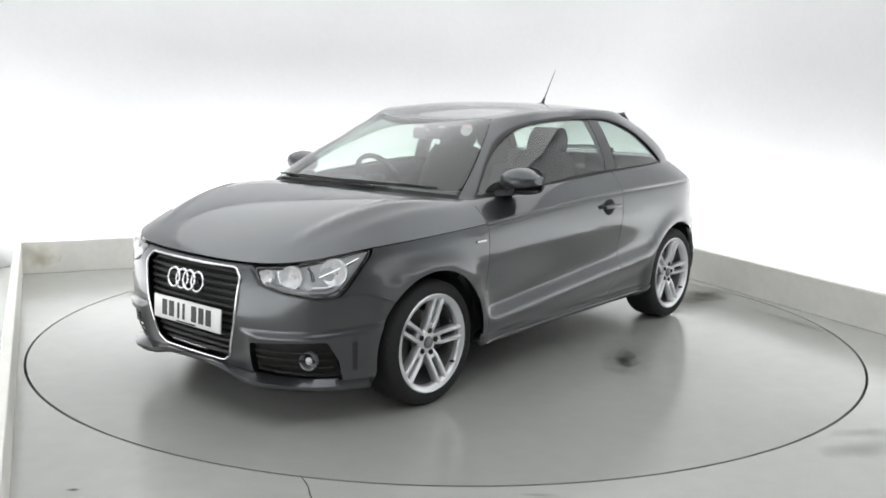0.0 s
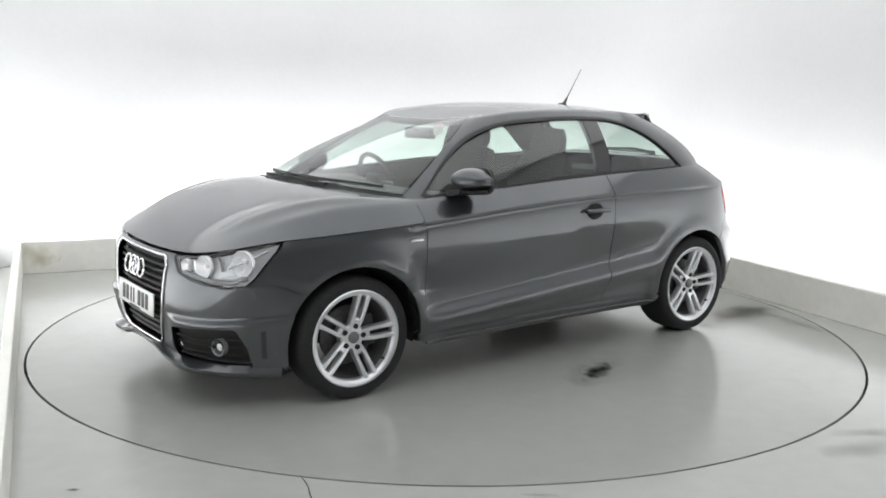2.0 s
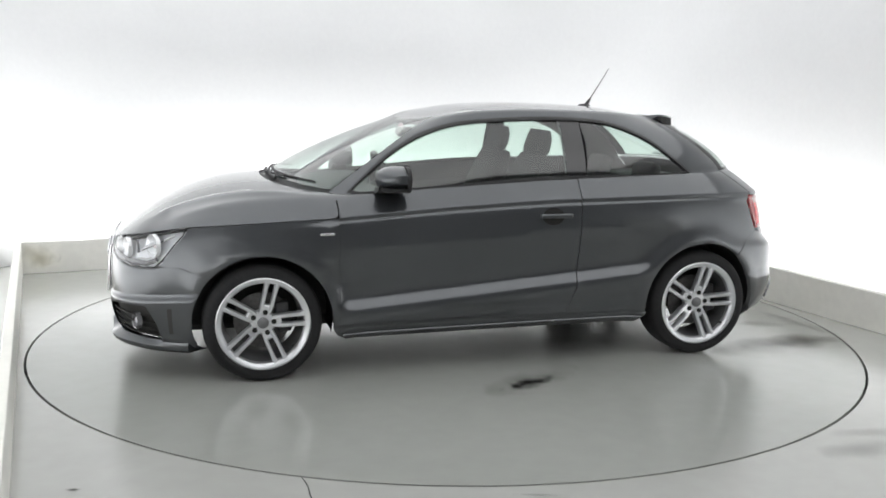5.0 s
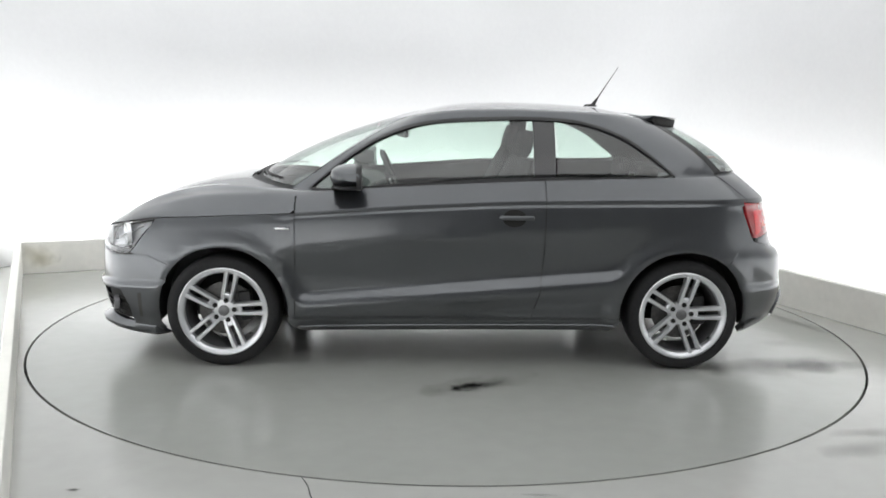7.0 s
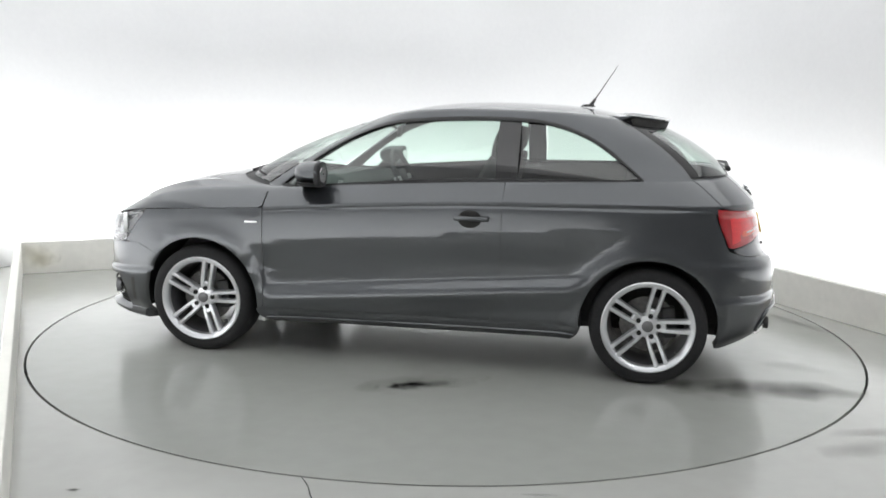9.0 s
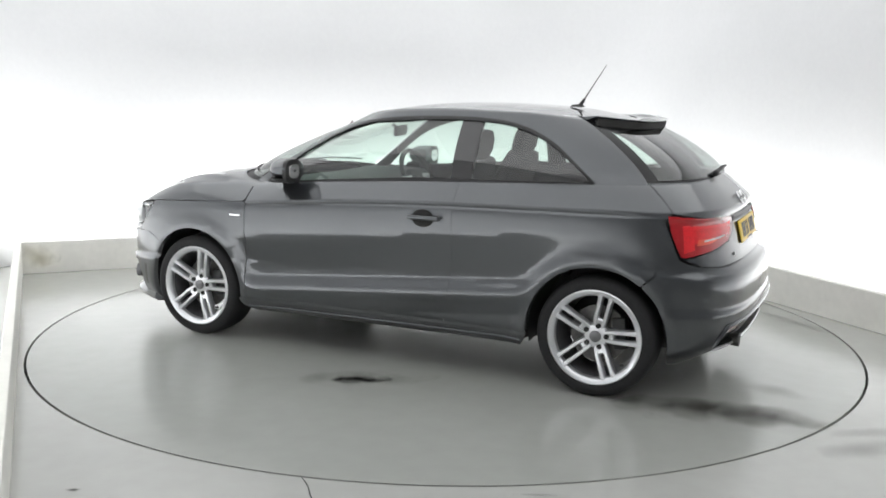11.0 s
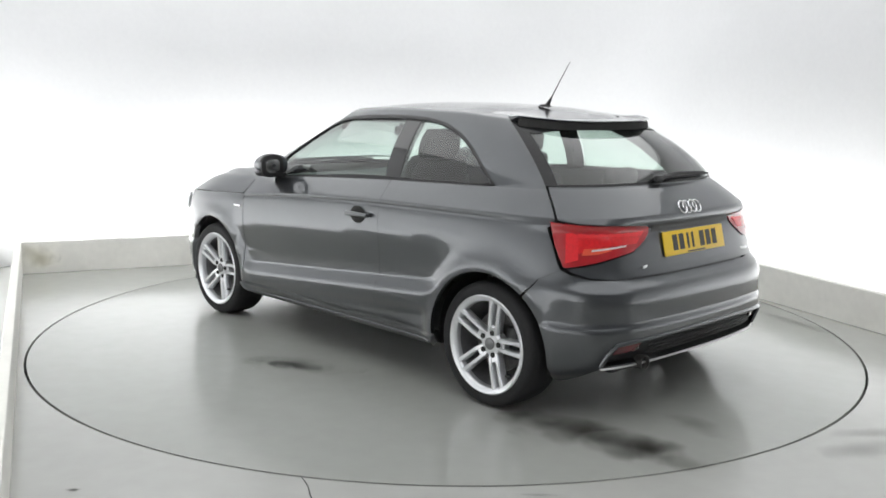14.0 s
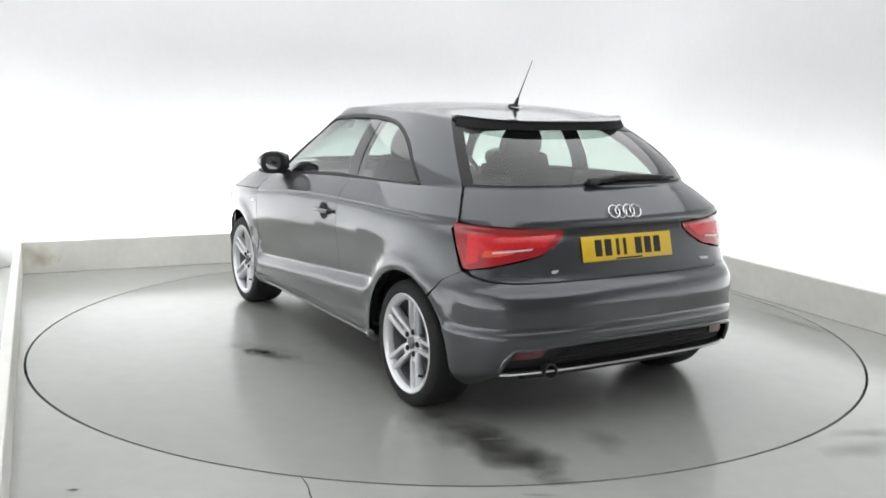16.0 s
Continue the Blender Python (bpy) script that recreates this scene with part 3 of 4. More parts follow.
def body_panels(car):
    up = [(pillar_edge(k / 10), 2.0 + k / 10) for k in range(11)]
    # hood
    corner = side([(0.8535, 0.850), (0.8535, 0.915)], (30, 60, 1.02, 2))
    edge = [(p, 1.006) for p in np.linspace(0, corner[0][0] - 0.1, 36)]
    hood_half = [(0, 1.006)] + edge[1:] + corner + [(36.7, 1.925), (33.35, 1.937), (31.5, 1.945), (0, 1.945)]
    left = hood_half[1:-1]
    panel("hood", [[(-p, v) for p, v in reversed(left)] + [(0, 1.006)] + left + [(0, 1.945)]], PAINT, car, 0.9, 0.022)
    # wind screen, roof
    screen = [(p, 2.03) for p in np.linspace(-31, 31, 25)] + [(q, v) for q, v in ((pillar_edge(k / 10) - 0.2, 2.03 + 0.962 * k / 10) for k in range(1, 11))]
    screen += [(p, 2.994) for p in np.linspace(40.5, -40.5, 25)] + [(-q, v) for q, v in ((pillar_edge(k / 10) - 0.2, 2.03 + 0.962 * k / 10) for k in range(10, 0, -1))]
    panel("windscreen", [screen], GLASS, car, 3.0, 0.08, 0.0)
    disc = [(60 * math.cos(2 * math.pi * k / 120), math.sin(2 * math.pi * k / 120)) for k in range(120)]
    to_roof = lambda p, q: (np.arctan2(q, p / 60), 4 - np.minimum(np.hypot(p / 60, q), 1.0))
    panel("roof", [disc], PAINT, car, 4.0, 0.06, 0.01, mapped=to_roof)
    panel("headlining", [disc], LINER, car, 8.0, 0.12, 0.0, out=-0.035, mapped=to_roof, label="dark grey cloth headlining")
    for flip in (False, True):
        s = dict(flip=flip)
        # body side: pillar, cant rail, quarter
        win = side(WINDOW_TOP, (25, 155, 1.9, 3))
        belt = [(p, 1.992) for p in np.linspace(win[-1][0], find(0, 2, -0.478, 1.018, (60, 150, 1.5, 2.3))[0], 14)]
        down = side([(-0.4745, 1.0), (-0.4705, 0.62), (-0.4515, 0.42), (-0.4165, 0.30)], (60, 130, 0, 2.0))
        low = side([(-0.42, 0.285), (-0.875, 0.285)], (60, 140, 0, 1))
        arch = side(arc(-1.2345, 0.302, ARCH, -2, 128, 22), (80, 165, 0, 1.0))
        tail = [(149.0, 0.635), (152.0, 0.70), (151.6, 0.74), (150.4, 0.94)]
        crown = [(hatch_edge(0), 0.99)] + [(hatch_edge(k / 10), 1 + k / 10) for k in range(0, 21)]
        rail = [(p, 3.0) for p in np.linspace(hatch_edge(2), pillar_edge(1), 50)]
        pil = [(pillar_edge(k / 10), 2 + k / 10) for k in range(10, -1, -1)]
        cowl = [(33.2, 1.95), (36.4, 1.94), (37.0, 1.99)]
        panel("body_side", [win + belt + down + low + arch + tail + crown + rail + pil + cowl], PAINT, car, 2.0, 0.05, 0.014, fine=0.012, **s)
        panel("inner_side_trim", [win + belt + down + low + arch + tail + crown + rail + pil + cowl], CABIN, car, 4.0, 0.12, 0.0, out=-0.03, label="dark inner pillar trim", **s)
        # door
        front = side([(0.846, 0.285), (0.846, 0.60), (0.846, 0.925)], (30, 90, 0, 2))
        top = [(p, 1.985) for p in np.linspace(front[-1][0], find(0, 2, -0.470, 1.018, (60, 150, 1.5, 2.3))[0], 20)]
        back = side([(-0.470, 1.0), (-0.466, 0.62), (-0.447, 0.42), (-0.412, 0.285)], (60, 130, 0, 2.0))
        low = side([(-0.412, 0.285), (0.846, 0.285)], (30, 130, 0, 1))
        panel("door", [front + top + back + low[1:-1]], PAINT, car, 1.5, 0.05, 0.016, fine=0.010, **s)
        # front fender
        top = [(p, 0.996) for p in np.linspace(find(0, 2, 0.851, 0.83, (30, 90, 0, 1))[0], 23.35, 24)]
        lamp = [(23.35, 0.985), (23.25, 0.945), (21.55, 0.765), (20.9, 0.712)]
        split = [(21.6, 0.702), (23.0, 0.69)] + side([(1.50, 0.545)], (15, 60, 0.3, 1))
        arch = side(arc(1.2345, 0.302, ARCH, 42, 183, 22), (20, 80, 0, 1))
        low = side([(0.8505, 0.283), (0.8505, 0.60), (0.8505, 0.82)], (30, 90, 0, 1))
        panel("front_fender", [top + lamp + split + arch + low], PAINT, car, 2.0, 0.06, 0.014, **s)
        # sill
        sill = side([(0.885, 0.277), (-0.885, 0.277)], (30, 140, 0, 1))
        panel("side_skirt", [sill + [(p, 0.0) for p in np.linspace(sill[-1][0], sill[0][0], 30)]], PAINT, car, 3.0, 0.03, 0.03, out=0.013, **s)
        bead = [on_skin(p, 0.055, 0.016) for p in np.linspace(sill[0][0] + 0.6, sill[-1][0] - 0.6, 40)]
        if flip:
            bead = [Vector((q.x, 2 * OFF.y - q.y, q.z)) for q in bead]
        part("skirt_edge", tube(bead, 0.006, 6), PAINT, car)
        # side glass
        door_top = [q for q in side(WINDOW_TOP[4:25], (25, 155, 1.9, 3))]
        pane = side([(0.76, 0.957)], (25, 155, 1.9, 3)) + door_top[:-1] + side([(-0.415, 1.345), (-0.415, 1.022)], (60, 130, 1.9, 3)) + side([(-0.415, 1.022), (0.32, 0.982), (0.76, 0.957)], (25, 130, 1.9, 3))[:-1]
        panel("side_window", [pane], GLASS, car, 4.0, 0.1, 0.0, out=-0.006, **s)
        quarter = side([(-0.53, 1.341)] + rounded_line([(-0.62, 1.334), (-0.707, 1.320), (-0.926, 1.238), (-1.087, 1.122), (-1.168, 1.046)]) + [(-0.53, 1.027)], (60, 155, 1.9, 3))
        panel("quarter_window", [quarter], GLASS, car, 4.0, 0.1, 0.0, out=-0.006, **s)
        post = side([(-0.415, 1.022), (-0.415, 1.346), (-0.53, 1.341), (-0.53, 1.026)], (60, 155, 1.9, 3))
        panel("centre_pillar", [post], GLOSS_BLACK, car, 3.0, 0.1, 0.03, out=-0.004, label="gloss black window pillar", **s)
        # black frame round the side glass
        outer = win + [(p, 1.99) for p in np.linspace(win[-1][0], win[0][0], 40)][1:-1]
        c3 = [skin(radians(p), v) for p, v in outer]
        inner = []
        for (p, v), q in zip(outer, c3):
            x, z = q[0], q[2]
            dx, dz = -0.2 - x, 1.15 - z
            d = math.hypot(dx / 2.4, dz)
            x2 = x + dx / 2.4 * 0.022 / d
            z2 = z + dz * 0.019 / d
            inner.append(find(0, 2, x2, z2, (25, 155, 1.9, 3)))
        panel("window_trim", [outer, inner], TRIM, car, 4.0, 0.1, 0.01, out=0.003, label="black rubber window trim", **s)


def wheel_mesh():
    """One alloy wheel with its tyre, turned round y, outer face towards +y."""
    prof_t = [(0.225, -0.105), (0.262, -0.112), (0.288, -0.104), (0.298, -0.085), (0.302, -0.05), (0.302, 0.05), (0.298, 0.085), (0.288, 0.101), (0.264, 0.110), (0.240, 0.106), (0.232, 0.095)]
    return prof_t


def wheels(car):
    barrel = spun([(0.192, -0.10), (0.198, 0.04), (0.206, 0.068)], 64, Matrix())
    rim = spun([(0.222, 0.070), (0.226, 0.086), (0.237, 0.096), (0.239, 0.104), (0.233, 0.108), (0.222, 0.104), (0.211, 0.097), (0.206, 0.086), (0.205, 0.060)], 64, Matrix())
    spokes = []
    for side_s in (-1, 1):
        secs = []
        for r, w, gap, y in ((0.034, 0.0120, 0.0130, 0.064), (0.065, 0.0112, 0.0205, 0.075), (0.095, 0.0106, 0.0240, 0.083), (0.15, 0.0106, 0.0252, 0.092), (0.195, 0.0118, 0.0262, 0.098), (0.212, 0.0150, 0.0270, 0.100), (0.224, 0.0185, 0.0280, 0.101)):
            pts = []
            for du, dy in ((-w, -0.042), (-w, -0.006), (-w * 0.62, 0), (w * 0.62, 0), (w, -0.006), (w, -0.042)):
                pts.append((side_s * gap + du, y + dy, r))
            secs.append(pts)
        spokes.append(loft(secs))
    # the pad that joins a pair of spokes round its bolt
    spokes.append(loft([[(x, y + dy, r) for x, dy in ((-w, -0.034), (-w, -0.003), (w, -0.003), (w, -0.034))] for r, w, y in ((0.030, 0.020, 0.062), (0.066, 0.022, 0.074), (0.086, 0.018, 0.079), (0.094, 0.014, 0.072))]))
    hub = spun([(0.0, 0.072), (0.03, 0.072), (0.056, 0.068), (0.064, 0.058), (0.064, 0.02), (0.0, 0.02)], 32, Matrix())
    me = bpy.data.meshes.new("tmp")
    hub.to_mesh(me)
    hub.free()
    rim.from_mesh(me)
    bpy.data.meshes.remove(me)
    first = part("wheel", rim, ALLOY, None, "silver twin five-spoke alloy wheel")
    part("barrel", barrel, DARK_ALLOY, first, "dull grey inner barrel")
    for sp in spokes:
        one = part("spoke", sp, ALLOY, first)
        for k in range(1, 5):
            ob = new("spoke", one.data)
            ob.parent = first
            ob.matrix_basis = pose(0, 0, 0, 0, 72 * k, 0)
    part("tyre", spun(wheel_mesh(), 72, Matrix()), TYRE, first, "black low-profile tyre")
    part("brake_disc", spun([(0.0, -0.01), (0.145, -0.01), (0.145, 0.005), (0.0, 0.012)], 40, Matrix()), STEEL, first)
    cap = spun([(0.0, 0.083), (0.022, 0.082), (0.029, 0.077), (0.029, 0.06)], 24, Matrix())
    part("centre_cap", cap, DARK_ALLOY, first)
    part("valve", tube([(-0.173, 0.090, -0.083), (-0.167, 0.112, -0.080)], 0.0065, 8), TRIM, first)
    part("caliper", boxed(pose(-0.10, -0.005, 0.04, 0, 20, 0), 0.07, 0.08, 0.16, 0.012), PLASTIC, first)
    # solid dark plugs give the five bolt holes their shade
    for k in range(5):
        a = radians(90 + 72 * k)
        part("bolt_hole_dark", cyl(bmesh.new(), pose(0.055 * math.cos(a), 0.067, 0.055 * math.sin(a), 90), 0.0130, 0.0130, 0.018, 12), DARK, first)
    first.parent = car
    spots = [(1.2345, 0.735, -13), (-1.2345, 0.735, -14), (1.2345, -0.735, 11), (-1.2345, -0.735, 30)]
    for i, (x, y, turn) in enumerate(spots):
        m = Matrix.Translation(OFF + Vector((x, y, 0.302))) @ pose(0, 0, 0, 0, 0, 0 if y > 0 else 180) @ pose(0, 0, 0, 0, turn, 0)
        if i:
            copy_thing(first, m)
        else:
            keep = m
    first.matrix_basis = keep


def on_skin(p, v, out=0.0):
    """A point of the skin at phi degrees, set out by out metres, on the turntable."""
    q, n = skin(radians(p), v), skin_normal(np.float64(radians(p)), np.float64(v))
    if np.dot(n, q - np.array([-0.2, 0, 0.62])) < 0:
        n = -n
    return Vector(q + n * out) + OFF


def at(x, y, z):
    return Vector((x, y, z)) + OFF


def both(line):
    """A half loop from the front middle outwards and back, closed over both sides."""
    return line + [(-p, v) for p, v in reversed(line) if abs(p) > 1e-6]


def both_rear(line):
    return line + [(360 - p, v) for p, v in reversed(line) if abs(p - 180) > 1e-6]


GRILLE = [(8.4, 0.955), (9.3, 0.88), (8.5, 0.50), (7.2, 0.19), (5.9, 0.135)]
HEADLAMP = [(10.9, 0.955), (12.2, 0.85), (14.2, 0.80), (16.3, 0.755), (18.4, 0.715), (20.4, 0.705), (21.3, 0.76), (23.0, 0.94), (23.1, 0.985), (19.0, 0.985), (15.0, 0.985), (11.2, 0.980)]
FOG = [(10.9, 0.362), (15.5, 0.385), (19.5, 0.385), (20.5, 0.23), (20.6, 0.085), (19.4, 0.05), (16.0, 0.045), (10.6, 0.06)]
TAILLAMP = [(150.9, 0.978), (155.0, 0.966), (161.0, 0.952), (167.6, 0.938), (167.3, 0.90), (166.2, 0.86), (163.6, 0.80), (158.0, 0.755), (153.0, 0.716), (152.4, 0.72), (151.4, 0.84)]
DIFFUSER = [(157.6, 0.125), (158.2, 0.20), (159.4, 0.262), (163.0, 0.275), (172.0, 0.285), (180.0, 0.285), (188.0, 0.285), (197.0, 0.275), (200.6, 0.262), (201.8, 0.20), (202.4, 0.125), (190.0, 0.115), (180.0, 0.115), (170.0, 0.115)]


def rounded_loop(loop, step=1.3):
    """A closed line in (phi, v) with its corners cut round."""
    pts = dense([(p, v * 20) for p, v in loop], step, True)
    for _ in range(2):
        out = []
        for k in range(len(pts)):
            a, b = pts[k], pts[(k + 1) % len(pts)]
            out += [tuple(a[c] * 0.75 + b[c] * 0.25 for c in range(2)), tuple(a[c] * 0.25 + b[c] * 0.75 for c in range(2))]
        pts = out
    return [(p, v / 20) for p, v in pts]


def front_end(car):
    arch = side(arc(1.2345, 0.302, ARCH, 40, -22, 14), (15, 80, 0, 1))
    half = [(0, 0.985), (6.0, 0.985), (10.3, 0.985), (10.4, 0.95), (11.9, 0.835), (14.0, 0.782), (16.2, 0.738), (18.4, 0.698), (20.4, 0.692), (21.6, 0.696), (22.9, 0.685)] + side([(1.496, 0.54)], (15, 60, 0.3, 1)) + arch
    half += [(p, float(0.06 * (1 - ramp(5, 10, p)))) for p in np.linspace(arch[-1][0] - 0.6, 0, 32)]
    hole = [(p, v) for p, v in GRILLE]
    grille = rounded_loop(hole + [(-p, v) for p, v in reversed(hole)])
    pocket = rounded_loop(FOG, 0.9)
    other = [(-p, v) for p, v in pocket]
    slot = [(21.75, 0.36), (22.2, 0.36), (22.0, 0.15), (21.6, 0.15)]
    bumper = panel("front_bumper", [both(half), grille, pocket, other], PAINT, car, 1.5, 0.04, 0.03, label="dark grey painted front bumper")
    # grille: backing, frame, slats
    back = panel("grille", [grille], DARK, car, 4, 0.2, 0.0, out=-0.045, label="black slatted single-frame grille")
    loop = [on_skin(p, v, 0.004) for p, v in dense(grille, 0.6, True)]
    part("grille_frame", tube(loop, 0.0058, 8, True), CHROME, back, "chrome grille frame")
    for k in range(13):
        v = 0.175 + 0.755 * k / 12
        w = np.interp(v, [0.135, 0.19, 0.50, 0.88, 0.955], [5.9, 7.2, 8.5, 9.3, 8.4]) - 0.15
        part("grille_slat", tube([on_skin(p, v, -0.026) for p in np.linspace(-w, w, 13)], 0.0075, 6), TRIM, back)
    for flip in (1, -1):
        fog = panel("fog_grille", [pocket], DARK, car, 3, 0.1, 0.0, out=-0.035, flip=flip < 0, label="black plastic fog lamp grille")
        for v in (0.11, 0.17, 0.23, 0.29):
            pts = [on_skin(p, v, -0.02) for p in np.linspace(11.2, 20.0, 9)]
            if flip < 0:
                pts = [Vector((q.x, 2 * OFF.y - q.y, q.z)) for q in pts]
            part("grille_slat", tube(pts, 0.0045, 6), DARK, fog)
        c = on_skin(17.6, 0.235, -0.012)
        yy = c.y if flip > 0 else 2 * OFF.y - c.y
        m = Matrix.Translation((c.x, yy, c.z)) @ pose(0, 0, 0, 0, 0, -90 + 22 * flip)
        lamp = part("fog_lamp", spun([(0.0, -0.03), (0.026, -0.022), (0.036, 0.004), (0.041, 0.006), (0.041, -0.02)], 28, m), LAMP_DARK, fog, "round dark fog lamp")
        part("lens", spun([(0.0, 0.003), (0.010, 0.001), (0.017, -0.006)], 20, m), LAMP_GREY, lamp)
        # the slot's dark recess is a black strip laid on the uncut bumper
        panel("air_slot", [slot], PLASTIC, bumper, 1, 0.1, 0.003, out=0.002, flip=flip < 0)
        # headlamp
        bowl = panel("headlamp", [HEADLAMP], LAMP_GREY, car, 2, 0.06, 0.0, out=-0.036, flip=flip < 0, label="clear headlamp with chrome reflectors")
        rim_line = [on_skin(p, v, -0.012) for p, v in dense(HEADLAMP, 0.5, True)]
        if flip < 0:
            rim_line = [Vector((q.x, 2 * OFF.y - q.y, q.z)) for q in rim_line]
        part("bezel", tube(rim_line, 0.0035, 6, True), GLOSS_BLACK, bowl)
        for p, v, r, d in ((12.7, 0.905, 0.030, 0.014), (15.7, 0.895, 0.047, 0.020), (20.0, 0.885, 0.056, 0.022)):
            c = on_skin(p, v, -0.014)
            yy = c.y if flip > 0 else 2 * OFF.y - c.y
            m = Matrix.Translation((c.x, yy, c.z)) @ pose(0, 0, 0, 0, 0, -90 + flip * (p - 8) * 2.2)
            part("reflector", spun([(0.0, -d), (r * 0.4, -d * 0.93), (r * 0.75, -d * 0.55), (r, 0.004), (r * 1.08, 0.006), (r * 1.08, -0.015)], 28, m), LAMP_SILVER, bowl, "round chrome reflector")
            part("bulb", spun([(0.0, -0.002), (r * 0.2, -0.006), (r * 0.24, -d)], 12, m), LENS_WHITE, bowl)
        lines = [("chrome_fin", [(13.9, 0.955), (14.1, 0.91), (14.5, 0.855)], 0.0045, CHROME), ("chrome_fin", [(17.3, 0.96), (17.8, 0.91), (18.1, 0.84)], 0.008, LAMP_DARK),
                 ("chrome_fin", [(18.6, 0.865), (20.4, 0.90), (22.2, 0.95)], 0.006, CHROME), ("lower_strip", [(12.6, 0.845), (15, 0.80), (17, 0.765), (19.4, 0.74), (20.6, 0.765)], 0.014, LAMP_DARK),
                 ("light_guide", [(18.0, 0.79), (19.4, 0.78), (20.9, 0.80)], 0.005, LAMP_SILVER)]
        for name, line, r, mat in lines:
            pts = [on_skin(p, v, -0.018) for p, v in line]
            if flip < 0:
                pts = [Vector((q.x, 2 * OFF.y - q.y, q.z)) for q in pts]
            part(name, tube(pts, r, 6), mat, bowl)
        panel("lens", [HEADLAMP], LENS, bowl, 2, 0.06, 0.0, out=-0.001, flip=flip < 0, label="clear plastic lens")
    # plate and badge
    plate_board(car, at(2.012, 0.0, 0.445), 0.52, 0.112, 0, -3, PLATE_WHITE, "white number plate with dark bars")
    ring_badge(car, at(2.012, 0.0, 0.603), 0.044, 0.058, 0, -10)
    # splitter blade under the bumper, painted, with a dark underside
    secs, under = [], []
    for p in np.linspace(-22.9, 22.9, 61):
        q = abs(p)
        reach = float(0.026 + 0.016 * ramp(0, 7, q) - 0.041 * ramp(12, 21, q))
        a, n = on_skin(p, 0.085), on_skin(p, 0.085, 1.0) - on_skin(p, 0.085)
        n = Vector((n.x, n.y, 0)).normalized()
        i = on_skin(p, 0.0) + Vector((0, 0, float(0.034 * (1 - ramp(4.5, 10, q)))))
        tip = a + n * reach
        secs.append([Vector((a.x, a.y, max(a.z, i.z + 0.034))) - n * 0.012, Vector((tip.x, tip.y, i.z + 0.020)), Vector((tip.x, tip.y, i.z + 0.004)) - n * 0.004, Vector((i.x, i.y, i.z - 0.002)) - n * 0.02])
        under.append([Vector((tip.x, tip.y, i.z + 0.001)) - n * 0.008, Vector((tip.x, tip.y, i.z - 0.010)) - n * 0.022, Vector((i.x, i.y, i.z - 0.010)) - n * 0.05, Vector((i.x, i.y, i.z - 0.004)) - n * 0.05])
    blade = part("splitter", loft(secs), PAINT, bumper)
    part("splitter_lip", loft(under), PLASTIC, blade, "black plastic lip")


def plate_board(car, c, w, h, rz, ry, mat, label):
    m = Matrix.Translation(c) @ pose(0, 0, 0, 0, 0, rz) @ pose(0, 0, 0, 0, ry, 0)
    plate = part("number_plate", boxed(m, 0.008, w, h, 0.003), mat, car, label)
    xs = np.array([0, 1, 2, 2.75, 4.2, 5.2, 6.2]) - 3.1
    for k, x in enumerate(xs):
        wide = 0.016 if k in (2, 3) else 0.038
        part("bar", boxed(m @ pose(0.005, x * 0.055, 0.002), 0.002, wide, 0.074), INK, plate, smooth=False)
    part("small_bar", boxed(m @ pose(0.005, 0, -h / 2 + 0.007), 0.002, 0.15, 0.007), INK, plate, smooth=False)
    return plate


def ring_badge(car, c, r, step, rz, ry, name="badge"):
    """Four linked rings in chrome."""
    m = Matrix.Translation(c) @ pose(0, 0, 0, 0, 0, rz) @ pose(0, 0, 0, 0, ry, 0)
    badge = part(name, boxed(m @ pose(-0.008, 0, 0), 0.006, step * 3, 0.012, 0.002), GLOSS_BLACK, car, "chrome badge of four linked rings")
    for k in range(4):
        pts = [m @ Vector((0.002 * (-1) ** k, (k - 1.5) * step + r * math.cos(a), r * math.sin(a))) for a in np.linspace(0, 2 * math.pi, 29)[:-1]]
        part("ring", tube(pts, r * 0.14, 8, True), CHROME, badge)


